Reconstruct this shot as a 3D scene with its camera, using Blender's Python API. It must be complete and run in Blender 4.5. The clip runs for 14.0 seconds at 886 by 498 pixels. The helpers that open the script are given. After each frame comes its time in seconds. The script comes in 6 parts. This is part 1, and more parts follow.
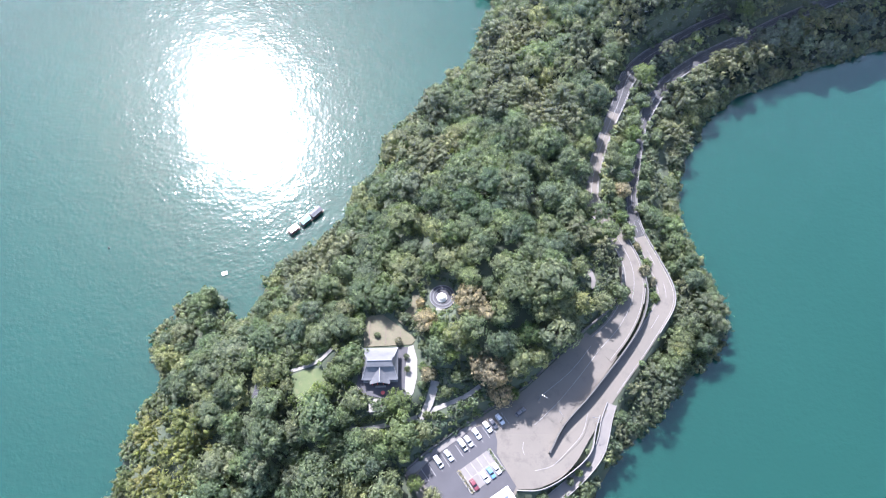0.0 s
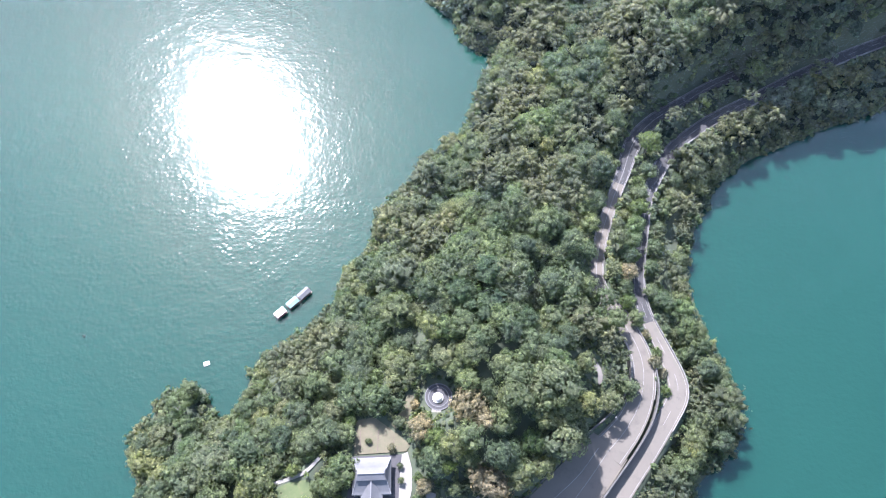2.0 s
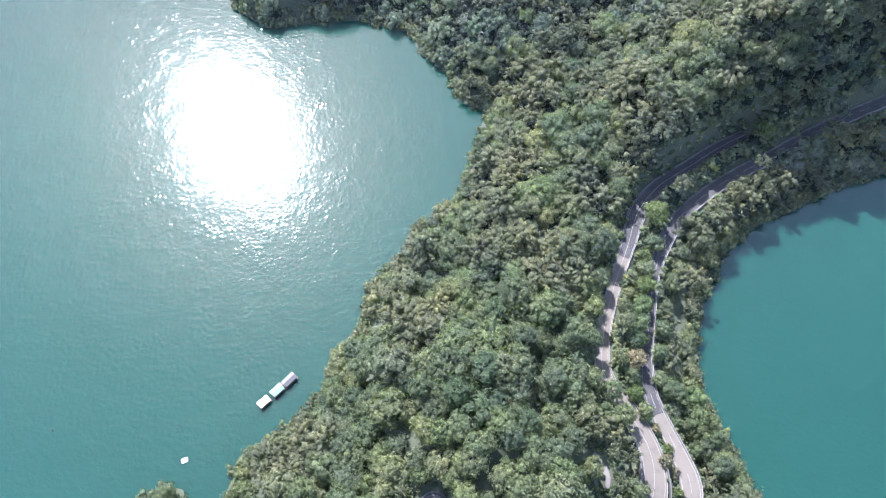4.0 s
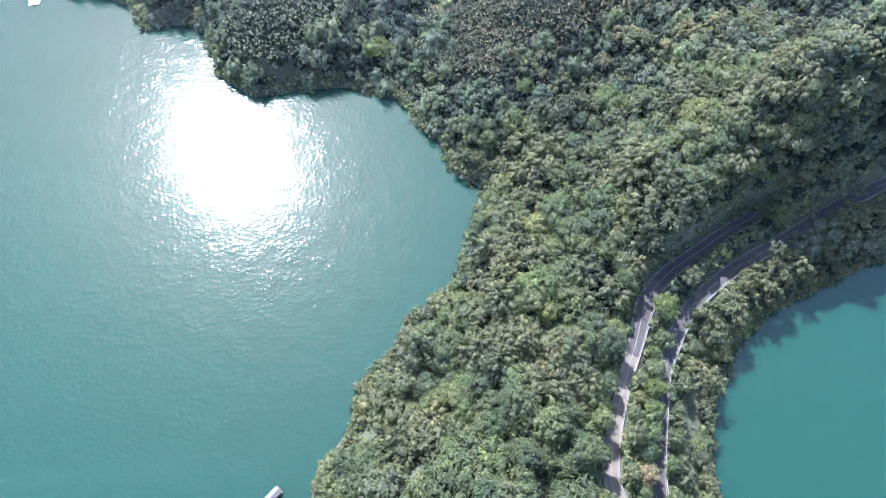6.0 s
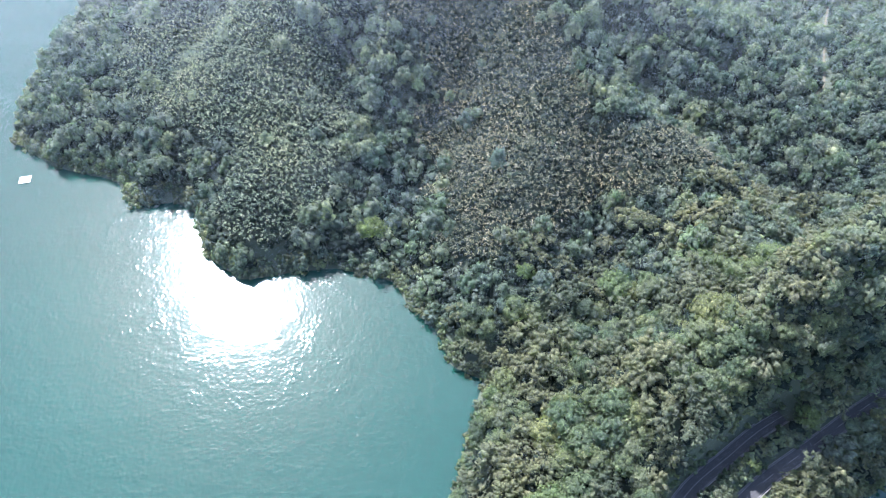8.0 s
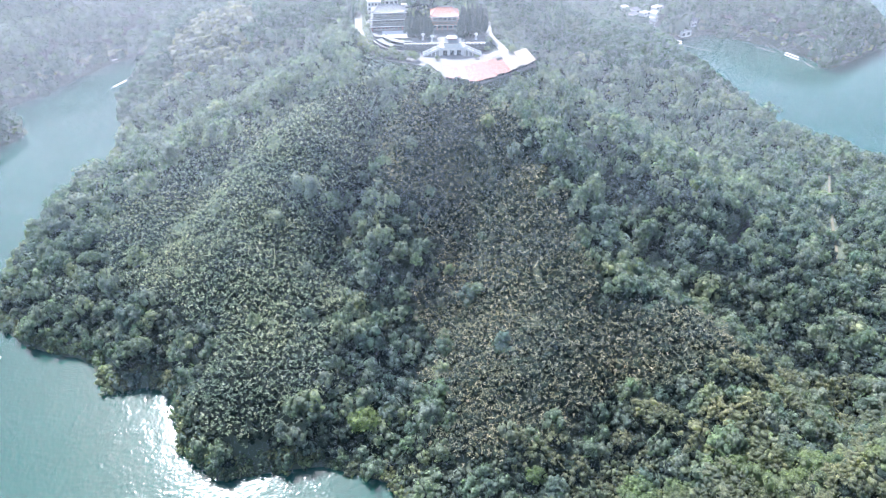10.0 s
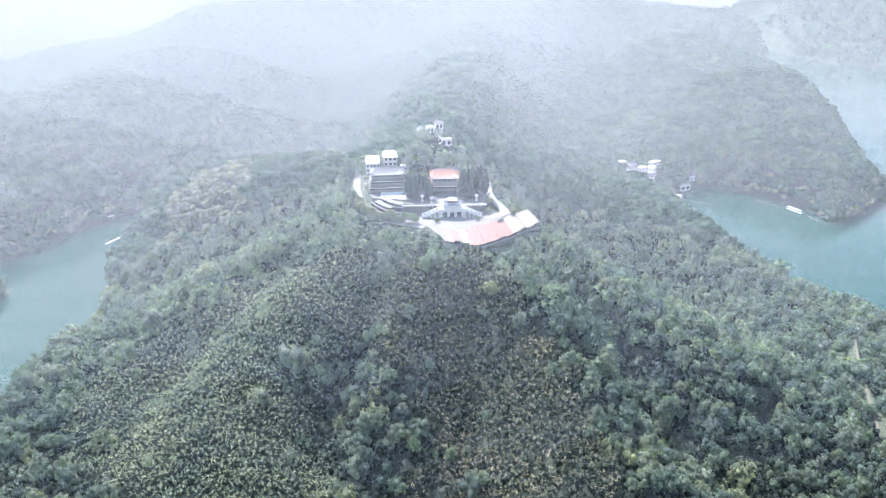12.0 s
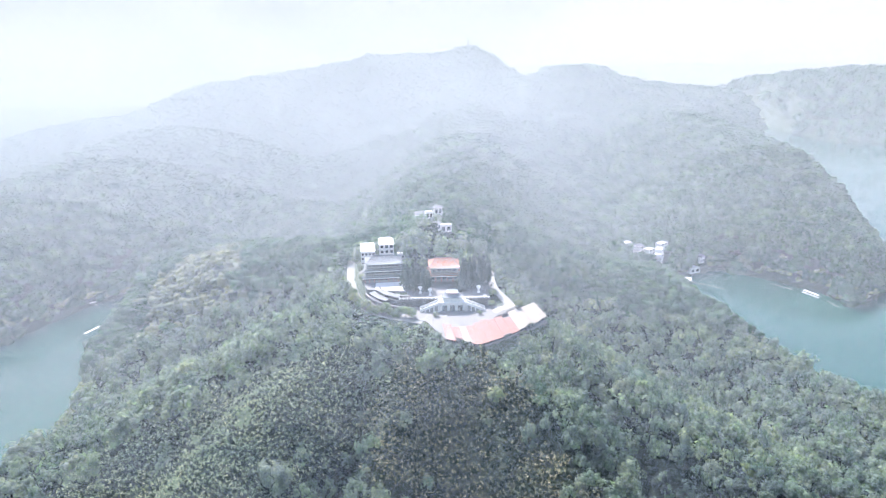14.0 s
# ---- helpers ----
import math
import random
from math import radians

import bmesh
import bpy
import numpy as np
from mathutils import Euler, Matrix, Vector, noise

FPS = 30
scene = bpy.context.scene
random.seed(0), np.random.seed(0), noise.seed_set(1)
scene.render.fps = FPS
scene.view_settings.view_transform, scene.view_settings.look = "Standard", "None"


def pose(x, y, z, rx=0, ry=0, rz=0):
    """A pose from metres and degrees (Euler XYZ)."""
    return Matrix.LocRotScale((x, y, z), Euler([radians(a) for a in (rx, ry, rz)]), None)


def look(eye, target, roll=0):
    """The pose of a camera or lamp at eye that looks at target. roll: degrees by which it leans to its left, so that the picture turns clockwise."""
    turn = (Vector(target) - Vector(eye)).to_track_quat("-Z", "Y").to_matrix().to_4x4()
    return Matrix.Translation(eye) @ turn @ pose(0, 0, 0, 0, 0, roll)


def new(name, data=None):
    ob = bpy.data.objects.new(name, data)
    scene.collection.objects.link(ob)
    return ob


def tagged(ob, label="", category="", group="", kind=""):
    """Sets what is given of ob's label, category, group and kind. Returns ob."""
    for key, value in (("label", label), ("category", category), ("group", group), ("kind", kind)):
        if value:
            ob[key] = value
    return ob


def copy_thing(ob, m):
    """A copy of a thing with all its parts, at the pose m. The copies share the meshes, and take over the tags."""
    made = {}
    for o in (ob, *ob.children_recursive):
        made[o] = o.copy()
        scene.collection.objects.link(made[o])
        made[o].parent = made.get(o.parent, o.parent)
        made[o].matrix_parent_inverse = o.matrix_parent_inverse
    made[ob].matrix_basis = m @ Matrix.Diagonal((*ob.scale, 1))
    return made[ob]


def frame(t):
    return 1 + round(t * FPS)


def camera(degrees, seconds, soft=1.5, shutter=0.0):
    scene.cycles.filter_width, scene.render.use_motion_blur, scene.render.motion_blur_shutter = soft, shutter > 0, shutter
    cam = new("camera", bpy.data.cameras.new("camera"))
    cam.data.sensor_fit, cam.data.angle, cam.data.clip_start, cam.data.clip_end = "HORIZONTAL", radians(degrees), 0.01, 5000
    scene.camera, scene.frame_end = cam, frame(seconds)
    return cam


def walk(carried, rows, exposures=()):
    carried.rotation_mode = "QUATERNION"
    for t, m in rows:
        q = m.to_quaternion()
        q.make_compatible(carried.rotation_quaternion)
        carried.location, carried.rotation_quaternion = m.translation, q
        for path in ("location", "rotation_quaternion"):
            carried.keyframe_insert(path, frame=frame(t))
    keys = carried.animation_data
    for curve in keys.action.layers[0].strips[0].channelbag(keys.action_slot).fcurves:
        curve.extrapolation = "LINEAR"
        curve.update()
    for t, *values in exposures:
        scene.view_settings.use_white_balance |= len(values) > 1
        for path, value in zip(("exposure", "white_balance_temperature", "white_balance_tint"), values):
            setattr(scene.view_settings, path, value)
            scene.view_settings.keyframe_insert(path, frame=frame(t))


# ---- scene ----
cam = camera(66.1, 14.0, soft=1.1)
PATH = [
    (0, (0.027, 0.021, 266.913), (0.032, 0.963, 265.149), 0.4),
    (0.5, (0.53, 9.089, 266.782), (0.534, 10.039, 265.022), 0.2),
    (1, (0.975, 18.101, 266.635), (0.981, 19.058, 264.879), 0.0),
    (1.5, (1.355, 27.1, 266.468), (1.361, 28.062, 264.714), -0.1),
    (2, (1.68, 36.088, 266.302), (1.687, 37.053, 264.55), -0.1),
    (2.5, (1.959, 45.082, 266.17), (1.969, 46.05, 264.42), -0.2),
    (3, (2.114, 54.146, 266.054), (2.128, 55.117, 264.305), -0.1),
    (5.5, (2.354, 100.357, 265.218), (2.392, 101.341, 263.477), 0.7),
    (6, (2.579, 109.828, 265.359), (2.621, 110.839, 263.634), 0.7),
    (6.5, (2.935, 119.322, 265.664), (2.98, 120.37, 263.961), 0.7),
    (7, (3.406, 129.047, 266.206), (3.454, 130.18, 264.559), 0.5),
    (7.5, (3.793, 138.457, 266.729), (3.846, 139.678, 265.146), 0.4),
    (8, (4.175, 147.415, 266.932), (4.232, 148.715, 265.413), 0.4),
    (10.5, (5.852, 190.198, 267.034), (5.923, 191.83, 265.879), 0.2),
    (11, (6.142, 198.682, 267.099), (6.215, 200.369, 266.028), 0.2),
    (11.5, (6.432, 207.011, 267.137), (6.507, 208.75, 266.152), 0.1),
    (12, (6.75, 215.412, 267.241), (6.827, 217.199, 266.345), 0.0),
    (12.5, (7.016, 223.91, 267.364), (7.095, 225.739, 266.558), 0.0),
    (13, (7.295, 232.313, 267.45), (7.377, 234.18, 266.738), -0.0),
    (13.5, (7.596, 240.786, 267.273), (7.679, 242.657, 266.569), -0.1),
    (14, (8.035, 249.646, 267.123), (8.118, 251.515, 266.417), -0.1),
]
EXPOSURES = [(0, 1.82, 5800, 20), (3, 1.82, 5800, 20), (5.5, 1.87, 5750, 19), (8, 1.96, 5650, 17), (10.5, 1.92, 5720, 15), (12, 1.84, 5900, 15), (14, 1.8, 5950, 15)]
walk(cam, [(t, look(eye, target, roll)) for t, eye, target, roll in PATH], exposures=EXPOSURES)

# ---------------------------------------------------------------- light
SUN_AZ, SUN_EL = -23.8, 49.0          # degrees: from +y towards +x, and up
world = bpy.data.worlds.new("sky")
scene.world = world
world.use_nodes = True
wn = world.node_tree
sky = wn.nodes.new("ShaderNodeTexSky")
sky.sky_type = "NISHITA"
sky.sun_disc = False
sky.sun_elevation = radians(SUN_EL)
sky.sun_rotation = radians(SUN_AZ)
sky.air_density, sky.dust_density, sky.ozone_density = 1.5, 2.0, 1.5
wn.links.new(sky.outputs[0], wn.nodes["Background"].inputs["Color"])
wn.nodes["Background"].inputs["Strength"].default_value = 0.105
sun_data = bpy.data.lights.new("sun", "SUN")
sun_data.energy, sun_data.angle, sun_data.color = 4.6, radians(0.53), (1.0, 0.97, 0.93)
sun = new("sun", sun_data)
az, el = radians(SUN_AZ), radians(SUN_EL)
to_sun = Vector((math.sin(az) * math.cos(el), math.cos(az) * math.cos(el), math.sin(el)))
sun.matrix_world = look(to_sun * 900, (0, 0, 0))


# ---------------------------------------------------------------- materials
def nodes_of(name):
    m = bpy.data.materials.new(name)
    m.use_nodes = True
    t = m.node_tree
    return m, t, t.nodes["Principled BSDF"]


def ramp(t, stops):
    r = t.nodes.new("ShaderNodeValToRGB")
    e = r.color_ramp.elements
    while len(e) < len(stops):
        e.new(0.5)
    for k, (p, c) in zip(e, stops):
        k.position, k.color = p, (*c, 1)
    return r


def noise_tex(t, scale, detail=4.0, rough=0.6, coord="Object"):
    n = t.nodes.new("ShaderNodeTexNoise")
    n.inputs["Scale"].default_value, n.inputs["Detail"].default_value, n.inputs["Roughness"].default_value = scale, detail, rough
    if coord == "world":
        g = t.nodes.new("ShaderNodeNewGeometry")
        t.links.new(g.outputs["Position"], n.inputs["Vector"])
    else:
        c = t.nodes.new("ShaderNodeTexCoord")
        t.links.new(c.outputs[coord], n.inputs["Vector"])
    return n


def mixed(t, a, b, fac, how="MIX"):
    m = t.nodes.new("ShaderNodeMix")
    m.data_type, m.blend_type = "RGBA", how
    m.inputs[0].default_value = fac if isinstance(fac, float) else 0.5
    if not isinstance(fac, float):
        t.links.new(fac, m.inputs[0])
    for k, v in ((6, a), (7, b)):
        if isinstance(v, tuple):
            m.inputs[k].default_value = (*v, 1)
        else:
            t.links.new(v, m.inputs[k])
    return m.outputs[2]


def bumped(t, bsdf, height, strength, distance):
    b = t.nodes.new("ShaderNodeBump")
    b.inputs["Strength"].default_value, b.inputs["Distance"].default_value = strength, distance
    t.links.new(height, b.inputs["Height"])
    t.links.new(b.outputs[0], bsdf.inputs["Normal"])
    return b


def plain(name, light, dark, rough=0.7, big=0.15, small=2.5, relief=0.02, metal=0.0, stain=None, vary=0.0):
    """A weathered surface: large blotches and fine grain between two tones, an optional stain, fine relief."""
    m, t, p = nodes_of(name)
    a, b = noise_tex(t, big, 5, 0.6, "world"), noise_tex(t, small, 3, 0.7, "world")
    fine = mixed(t, dark, light, b.outputs[0])
    large = ramp(t, [(0.35, dark), (0.62, light)])
    t.links.new(a.outputs[0], large.inputs[0])
    col = mixed(t, large.outputs[0], fine, 0.5)
    if stain:
        s = noise_tex(t, big * 3.3, 6, 0.75, "world")
        k = ramp(t, [(0.52, (0, 0, 0)), (0.7, (1, 1, 1))])
        t.links.new(s.outputs[0], k.inputs[0])
        col = mixed(t, col, stain, k.outputs[0])
    if vary:
        o = t.nodes.new("ShaderNodeObjectInfo")
        r = ramp(t, [(0.0, (1 - vary,) * 3), (1.0, (1 + vary,) * 3)])
        t.links.new(o.outputs["Random"], r.inputs[0])
        col = mixed(t, col, r.outputs[0], 1.0, "MULTIPLY")
    t.links.new(col, p.inputs["Base Color"])
    p.inputs["Roughness"].default_value, p.inputs["Metallic"].default_value = rough, metal
    bumped(t, p, b.outputs[0], 0.5, relief)
    return m


def foliage(name, tones, gloss=0.45, glow=0.28, shine=0.8):
    """Leaves: tone by tree (tint), patch and leaf, with light passing through."""
    m, t, p = nodes_of(name)
    at = t.nodes.new("ShaderNodeAttribute")
    at.attribute_name = "tint"
    ob = t.nodes.new("ShaderNodeObjectInfo")
    add = t.nodes.new("ShaderNodeMath")
    add.operation = "ADD"
    t.links.new(at.outputs["Fac"], add.inputs[0])
    t.links.new(ob.outputs["Random"], add.inputs[1])
    wrap = t.nodes.new("ShaderNodeMath")
    wrap.operation = "FRACT"
    t.links.new(add.outputs[0], wrap.inputs[0])
    tone = ramp(t, [(i / (len(tones) - 1), c) for i, c in enumerate(tones)])
    t.links.new(wrap.outputs[0], tone.inputs[0])
    geo = t.nodes.new("ShaderNodeNewGeometry")
    leaf = ramp(t, [(0.0, (0.68, 0.72, 0.72)), (0.7, (0.97, 0.97, 0.97)), (1.0, (1.5, 1.45, 1.38))])
    t.links.new(geo.outputs["Random Per Island"], leaf.inputs[0])
    patch = noise_tex(t, 0.035, 4, 0.6, "world")
    pr = ramp(t, [(0.34, (0.72, 0.8, 0.82)), (0.66, (1.32, 1.2, 1.0))])
    t.links.new(patch.outputs[0], pr.inputs[0])
    col = mixed(t, mixed(t, tone.outputs[0], leaf.outputs[0], 1.0, "MULTIPLY"), pr.outputs[0], 1.0, "MULTIPLY")
    fleck = noise_tex(t, 3.2, 3, 0.75, "world")
    fr = ramp(t, [(0.36, (0.62, 0.66, 0.66)), (0.5, (1.0, 1.0, 1.0)), (0.66, (1.5, 1.46, 1.36))])
    t.links.new(fleck.outputs[0], fr.inputs[0])
    col = mixed(t, col, fr.outputs[0], 1.0, "MULTIPLY")
    clump = noise_tex(t, 0.85, 2, 0.6, "world")
    cr = ramp(t, [(0.34, (0.66, 0.69, 0.71)), (0.5, (1.0, 1.0, 1.0)), (0.68, (1.36, 1.34, 1.3))])
    t.links.new(clump.outputs[0], cr.inputs[0])
    col = mixed(t, col, cr.outputs[0], 1.0, "MULTIPLY")
    bumped(t, p, fleck.outputs[0], 1.0, 0.8)
    t.links.new(col, p.inputs["Base Color"])
    p.inputs["Roughness"].default_value = gloss - 0.06
    p.inputs["Specular IOR Level"].default_value = shine
    tr = t.nodes.new("ShaderNodeBsdfTranslucent")
    bright = mixed(t, col, (1.25, 1.4, 0.9), 1.0, "MULTIPLY")
    t.links.new(bright, tr.inputs["Color"])
    mx = t.nodes.new("ShaderNodeMixShader")
    mx.inputs[0].default_value = glow
    t.links.new(p.outputs[0], mx.inputs[1])
    t.links.new(tr.outputs[0], mx.inputs[2])
    t.links.new(mx.outputs[0], t.nodes["Material Output"].inputs["Surface"])
    return m


LEAF = foliage("broad_leaves", [(0.100, 0.155, 0.089), (0.177, 0.218, 0.117), (0.121, 0.174, 0.107), (0.245, 0.269, 0.132), (0.091, 0.137, 0.089), (0.202, 0.229, 0.146), (0.148, 0.212, 0.096), (0.222, 0.240, 0.151)], 0.5, 0.4)
# broad leaves again, cooler: the hill's blue haze is put into the colour
HAZY_HILL_LEAF = foliage("haze_tinted_hill_leaves", [(0.092, 0.151, 0.118), (0.163, 0.214, 0.157), (0.111, 0.170, 0.143), (0.225, 0.263, 0.177), (0.083, 0.133, 0.118), (0.186, 0.224, 0.195), (0.136, 0.207, 0.128), (0.203, 0.235, 0.203)], 0.5, 0.4)
# near-even blue-green tones: distance haze put into the leaf colour
HAZY_FAR_LEAF = foliage("haze_tinted_far_leaves", [(0.089, 0.147, 0.110), (0.099, 0.158, 0.119), (0.084, 0.141, 0.107), (0.094, 0.151, 0.112)], 0.8, 0.5, 0.05)
TEAK = foliage("plantation_leaves", [(0.198, 0.259, 0.176), (0.323, 0.380, 0.275), (0.153, 0.216, 0.154), (0.538, 0.561, 0.439)], 0.5, 0.3, 0.4)
TEAK_WARM = foliage("ageing_plantation_leaves", [(0.169, 0.171, 0.111), (0.262, 0.253, 0.174), (0.125, 0.138, 0.089), (0.462, 0.421, 0.325)], 0.5, 0.3, 0.4)
# shade between the trees is deepened by these very dark undergrowth tones
UNDER_SHADE = foliage("shade_toned_undergrowth_leaves", [(0.029, 0.045, 0.039), (0.036, 0.053, 0.045), (0.042, 0.055, 0.048)], 0.8, 0.15, 0.1)
BAMBOO = foliage("bamboo_leaves", [(0.155, 0.18, 0.108), (0.197, 0.21, 0.13), (0.13, 0.16, 0.095)], 0.5, 0.45)
GOLD = foliage("golden_bamboo_leaves", [(0.15, 0.19, 0.075), (0.21, 0.235, 0.085), (0.115, 0.155, 0.07), (0.25, 0.25, 0.095)], 0.5, 0.45)
AUTUMN = foliage("yellowing_leaves", [(0.27, 0.235, 0.15), (0.3, 0.26, 0.165), (0.22, 0.21, 0.13)], 0.5, 0.3)
RUSSET = foliage("dry_leaves", [(0.31, 0.25, 0.155), (0.34, 0.28, 0.18), (0.27, 0.21, 0.13)], 0.6, 0.25)
LIME = foliage("fresh_leaves", [(0.145, 0.205, 0.075), (0.18, 0.23, 0.1), (0.125, 0.185, 0.07)], 0.5, 0.48)
DARK = foliage("cypress_leaves", [(0.032, 0.055, 0.04), (0.04, 0.063, 0.045), (0.036, 0.056, 0.042)], 0.5, 0.2)
BARK = plain("bark", (0.2, 0.17, 0.14), (0.09, 0.075, 0.06), 0.9, 0.5, 6, 0.03)
SOIL = plain("forest_floor", (0.075, 0.092, 0.058), (0.05, 0.064, 0.042), 0.95, 0.12, 1.5, 0.15, stain=(0.085, 0.085, 0.055))
LAWN = plain("lawn", (0.1, 0.125, 0.05), (0.055, 0.075, 0.032), 0.9, 0.2, 4, 0.05, stain=(0.125, 0.12, 0.06))
DRYLAWN = plain("dry_terrace_earth", (0.155, 0.135, 0.09), (0.1, 0.092, 0.058), 0.9, 0.25, 3, 0.05, stain=(0.095, 0.11, 0.055))
ASPHALT = plain("road_asphalt", (0.052, 0.051, 0.053), (0.038, 0.037, 0.039), 0.85, 0.08, 3, 0.01, stain=(0.08, 0.076, 0.074))
PLAZA = plain("worn_pale_paving", (0.142, 0.125, 0.105), (0.115, 0.102, 0.086), 0.85, 0.06, 2, 0.01, stain=(0.097, 0.087, 0.075))
LOT = plain("parking_asphalt", (0.068, 0.066, 0.072), (0.049, 0.047, 0.052), 0.85, 0.15, 3, 0.01)
BAYS = plain("parking_bay_concrete", (0.18, 0.165, 0.15), (0.135, 0.124, 0.116), 0.85, 0.3, 3, 0.01)
CONCRETE = plain("weathered_concrete", (0.27, 0.255, 0.245), (0.18, 0.17, 0.163), 0.85, 0.4, 4, 0.02, stain=(0.14, 0.135, 0.125))
WALLSTONE = plain("dark_retaining_stone", (0.13, 0.123, 0.115), (0.07, 0.068, 0.064), 0.9, 0.5, 3, 0.06, stain=(0.045, 0.05, 0.04))
PAINT = plain("road_paint", (0.32, 0.31, 0.3), (0.18, 0.175, 0.17), 0.6, 0.6, 4, 0.003)
WHITE = plain("white_render", (0.76, 0.74, 0.71), (0.64, 0.62, 0.595), 0.7, 0.3, 3, 0.01, stain=(0.48, 0.465, 0.44))
SHEET = plain("weathered_white_sheet", (0.31, 0.26, 0.21), (0.25, 0.205, 0.165), 0.6, 0.2, 3, 0.02, stain=(0.3, 0.22, 0.18))
TERRACE = plain("worn_terrace_paving", (0.21, 0.195, 0.185), (0.16, 0.15, 0.142), 0.85, 0.2, 3, 0.01, stain=(0.09, 0.086, 0.082))
CREAM = plain("pale_stone_paving", (0.25, 0.235, 0.215), (0.18, 0.168, 0.152), 0.8, 0.4, 3, 0.01, stain=(0.26, 0.24, 0.21))
SLATE = plain("grey_roof_tiles", (0.128, 0.129, 0.136), (0.09, 0.091, 0.097), 0.55, 0.5, 5, 0.03)
RIDGE = plain("pale_roof_ridge", (0.22, 0.22, 0.232), (0.16, 0.16, 0.172), 0.6, 0.5, 5, 0.02)
ORANGE = plain("orange_roof_tiles", (0.4, 0.17, 0.1), (0.32, 0.125, 0.075), 0.5, 0.3, 4, 0.03)
REDROOF = plain("faded_red_sheet_roof", (0.27, 0.135, 0.108), (0.21, 0.1, 0.08), 0.6, 0.15, 3, 0.02, stain=(0.3, 0.16, 0.12))
TIMBER = plain("dark_timber", (0.14, 0.1, 0.08), (0.08, 0.06, 0.05), 0.7, 0.6, 5, 0.01)
REDWOOD = plain("red_lacquer", (0.4, 0.06, 0.05), (0.28, 0.04, 0.04), 0.5, 0.5, 5, 0.01)
METAL = plain("grey_galvanised_metal", (0.5, 0.51, 0.52), (0.36, 0.37, 0.38), 0.4, 0.8, 6, 0.005, metal=0.8)
RUBBER = plain("black_rubber", (0.03, 0.03, 0.03), (0.02, 0.02, 0.02), 0.8, 1, 8, 0.003)
PONTOON = plain("blue_green_tarpaulin", (0.25, 0.36, 0.34), (0.16, 0.26, 0.25), 0.6, 0.5, 3, 0.02)


def glass_material():
    m, t, p = nodes_of("dark_window_glass")
    p.inputs["Base Color"].default_value = (0.02, 0.025, 0.03, 1)
    p.inputs["Roughness"].default_value = 0.06
    return m


GLASS = glass_material()


def car_paint(name, c):
    m, t, p = nodes_of(name)
    n = noise_tex(t, 2.0, 3)
    col = mixed(t, tuple(v * 0.9 for v in c), c, n.outputs[0])
    t.links.new(col, p.inputs["Base Color"])
    p.inputs["Roughness"].default_value = 0.3
    p.inputs["Coat Weight"].default_value = 0.6
    p.inputs["Coat Roughness"].default_value = 0.05
    return m


def water_material():
    m, t, p = nodes_of("lake_water")
    big = noise_tex(t, 0.004, 3, 0.5, "world")
    tone = ramp(t, [(0.35, (0.008, 0.044, 0.0325)), (0.65, (0.0098, 0.049, 0.037))])
    t.links.new(big.outputs[0], tone.inputs[0])
    t.links.new(tone.outputs[0], p.inputs["Base Color"])
    p.subsurface_method = "BURLEY"                     # turbid water: light spreads sideways below the surface
    p.inputs["Subsurface Weight"].default_value = 0.85
    p.inputs["Subsurface Radius"].default_value = (1.0, 1.0, 1.0)
    p.inputs["Subsurface Scale"].default_value = 5.0
    p.inputs["IOR"].default_value = 1.5
    p.inputs["Roughness"].default_value = 0.078
    a, b = noise_tex(t, 0.55, 2, 0.55, "world"), noise_tex(t, 0.2, 1, 0.5, "world")
    gust = noise_tex(t, 0.11, 2, 0.5, "world")
    gr = ramp(t, [(0.38, (0.7, 0.7, 0.7)), (0.66, (1.5, 1.5, 1.5))])
    t.links.new(gust.outputs[0], gr.inputs[0])
    fine = t.nodes.new("ShaderNodeMath")
    fine.operation = "MULTIPLY"
    t.links.new(a.outputs[0], fine.inputs[0])
    t.links.new(gr.outputs[0], fine.inputs[1])
    s = t.nodes.new("ShaderNodeMath")
    s.operation = "MULTIPLY_ADD"
    t.links.new(b.outputs[0], s.inputs[0])
    s.inputs[1].default_value = 0.65
    t.links.new(fine.outputs[0], s.inputs[2])
    bumped(t, p, s.outputs[0], 1.0, 0.095)
    return m


WATER = water_material()


def mist_material(name, colour):
    """Even colour for the strips that imitate haze, scattering light forward and back."""
    m, t, p = nodes_of(name)
    t.nodes.remove(p)
    a, b = t.nodes.new("ShaderNodeBsdfDiffuse"), t.nodes.new("ShaderNodeBsdfTranslucent")
    for k in (a, b):
        k.inputs["Color"].default_value = (*colour, 1)
    mx = t.nodes.new("ShaderNodeMixShader")
    mx.inputs[0].default_value = 0.65
    t.links.new(a.outputs[0], mx.inputs[1])
    t.links.new(b.outputs[0], mx.inputs[2])
    t.links.new(mx.outputs[0], t.nodes["Material Output"].inputs["Surface"])
    return m


# haze brightness and tint are put into one strip colour per distance
MIST = mist_material("haze_strip_grey", (0.203, 0.224, 0.229))
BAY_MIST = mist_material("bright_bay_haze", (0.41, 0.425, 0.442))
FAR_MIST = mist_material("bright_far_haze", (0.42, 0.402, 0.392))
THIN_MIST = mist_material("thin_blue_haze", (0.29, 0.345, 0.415))

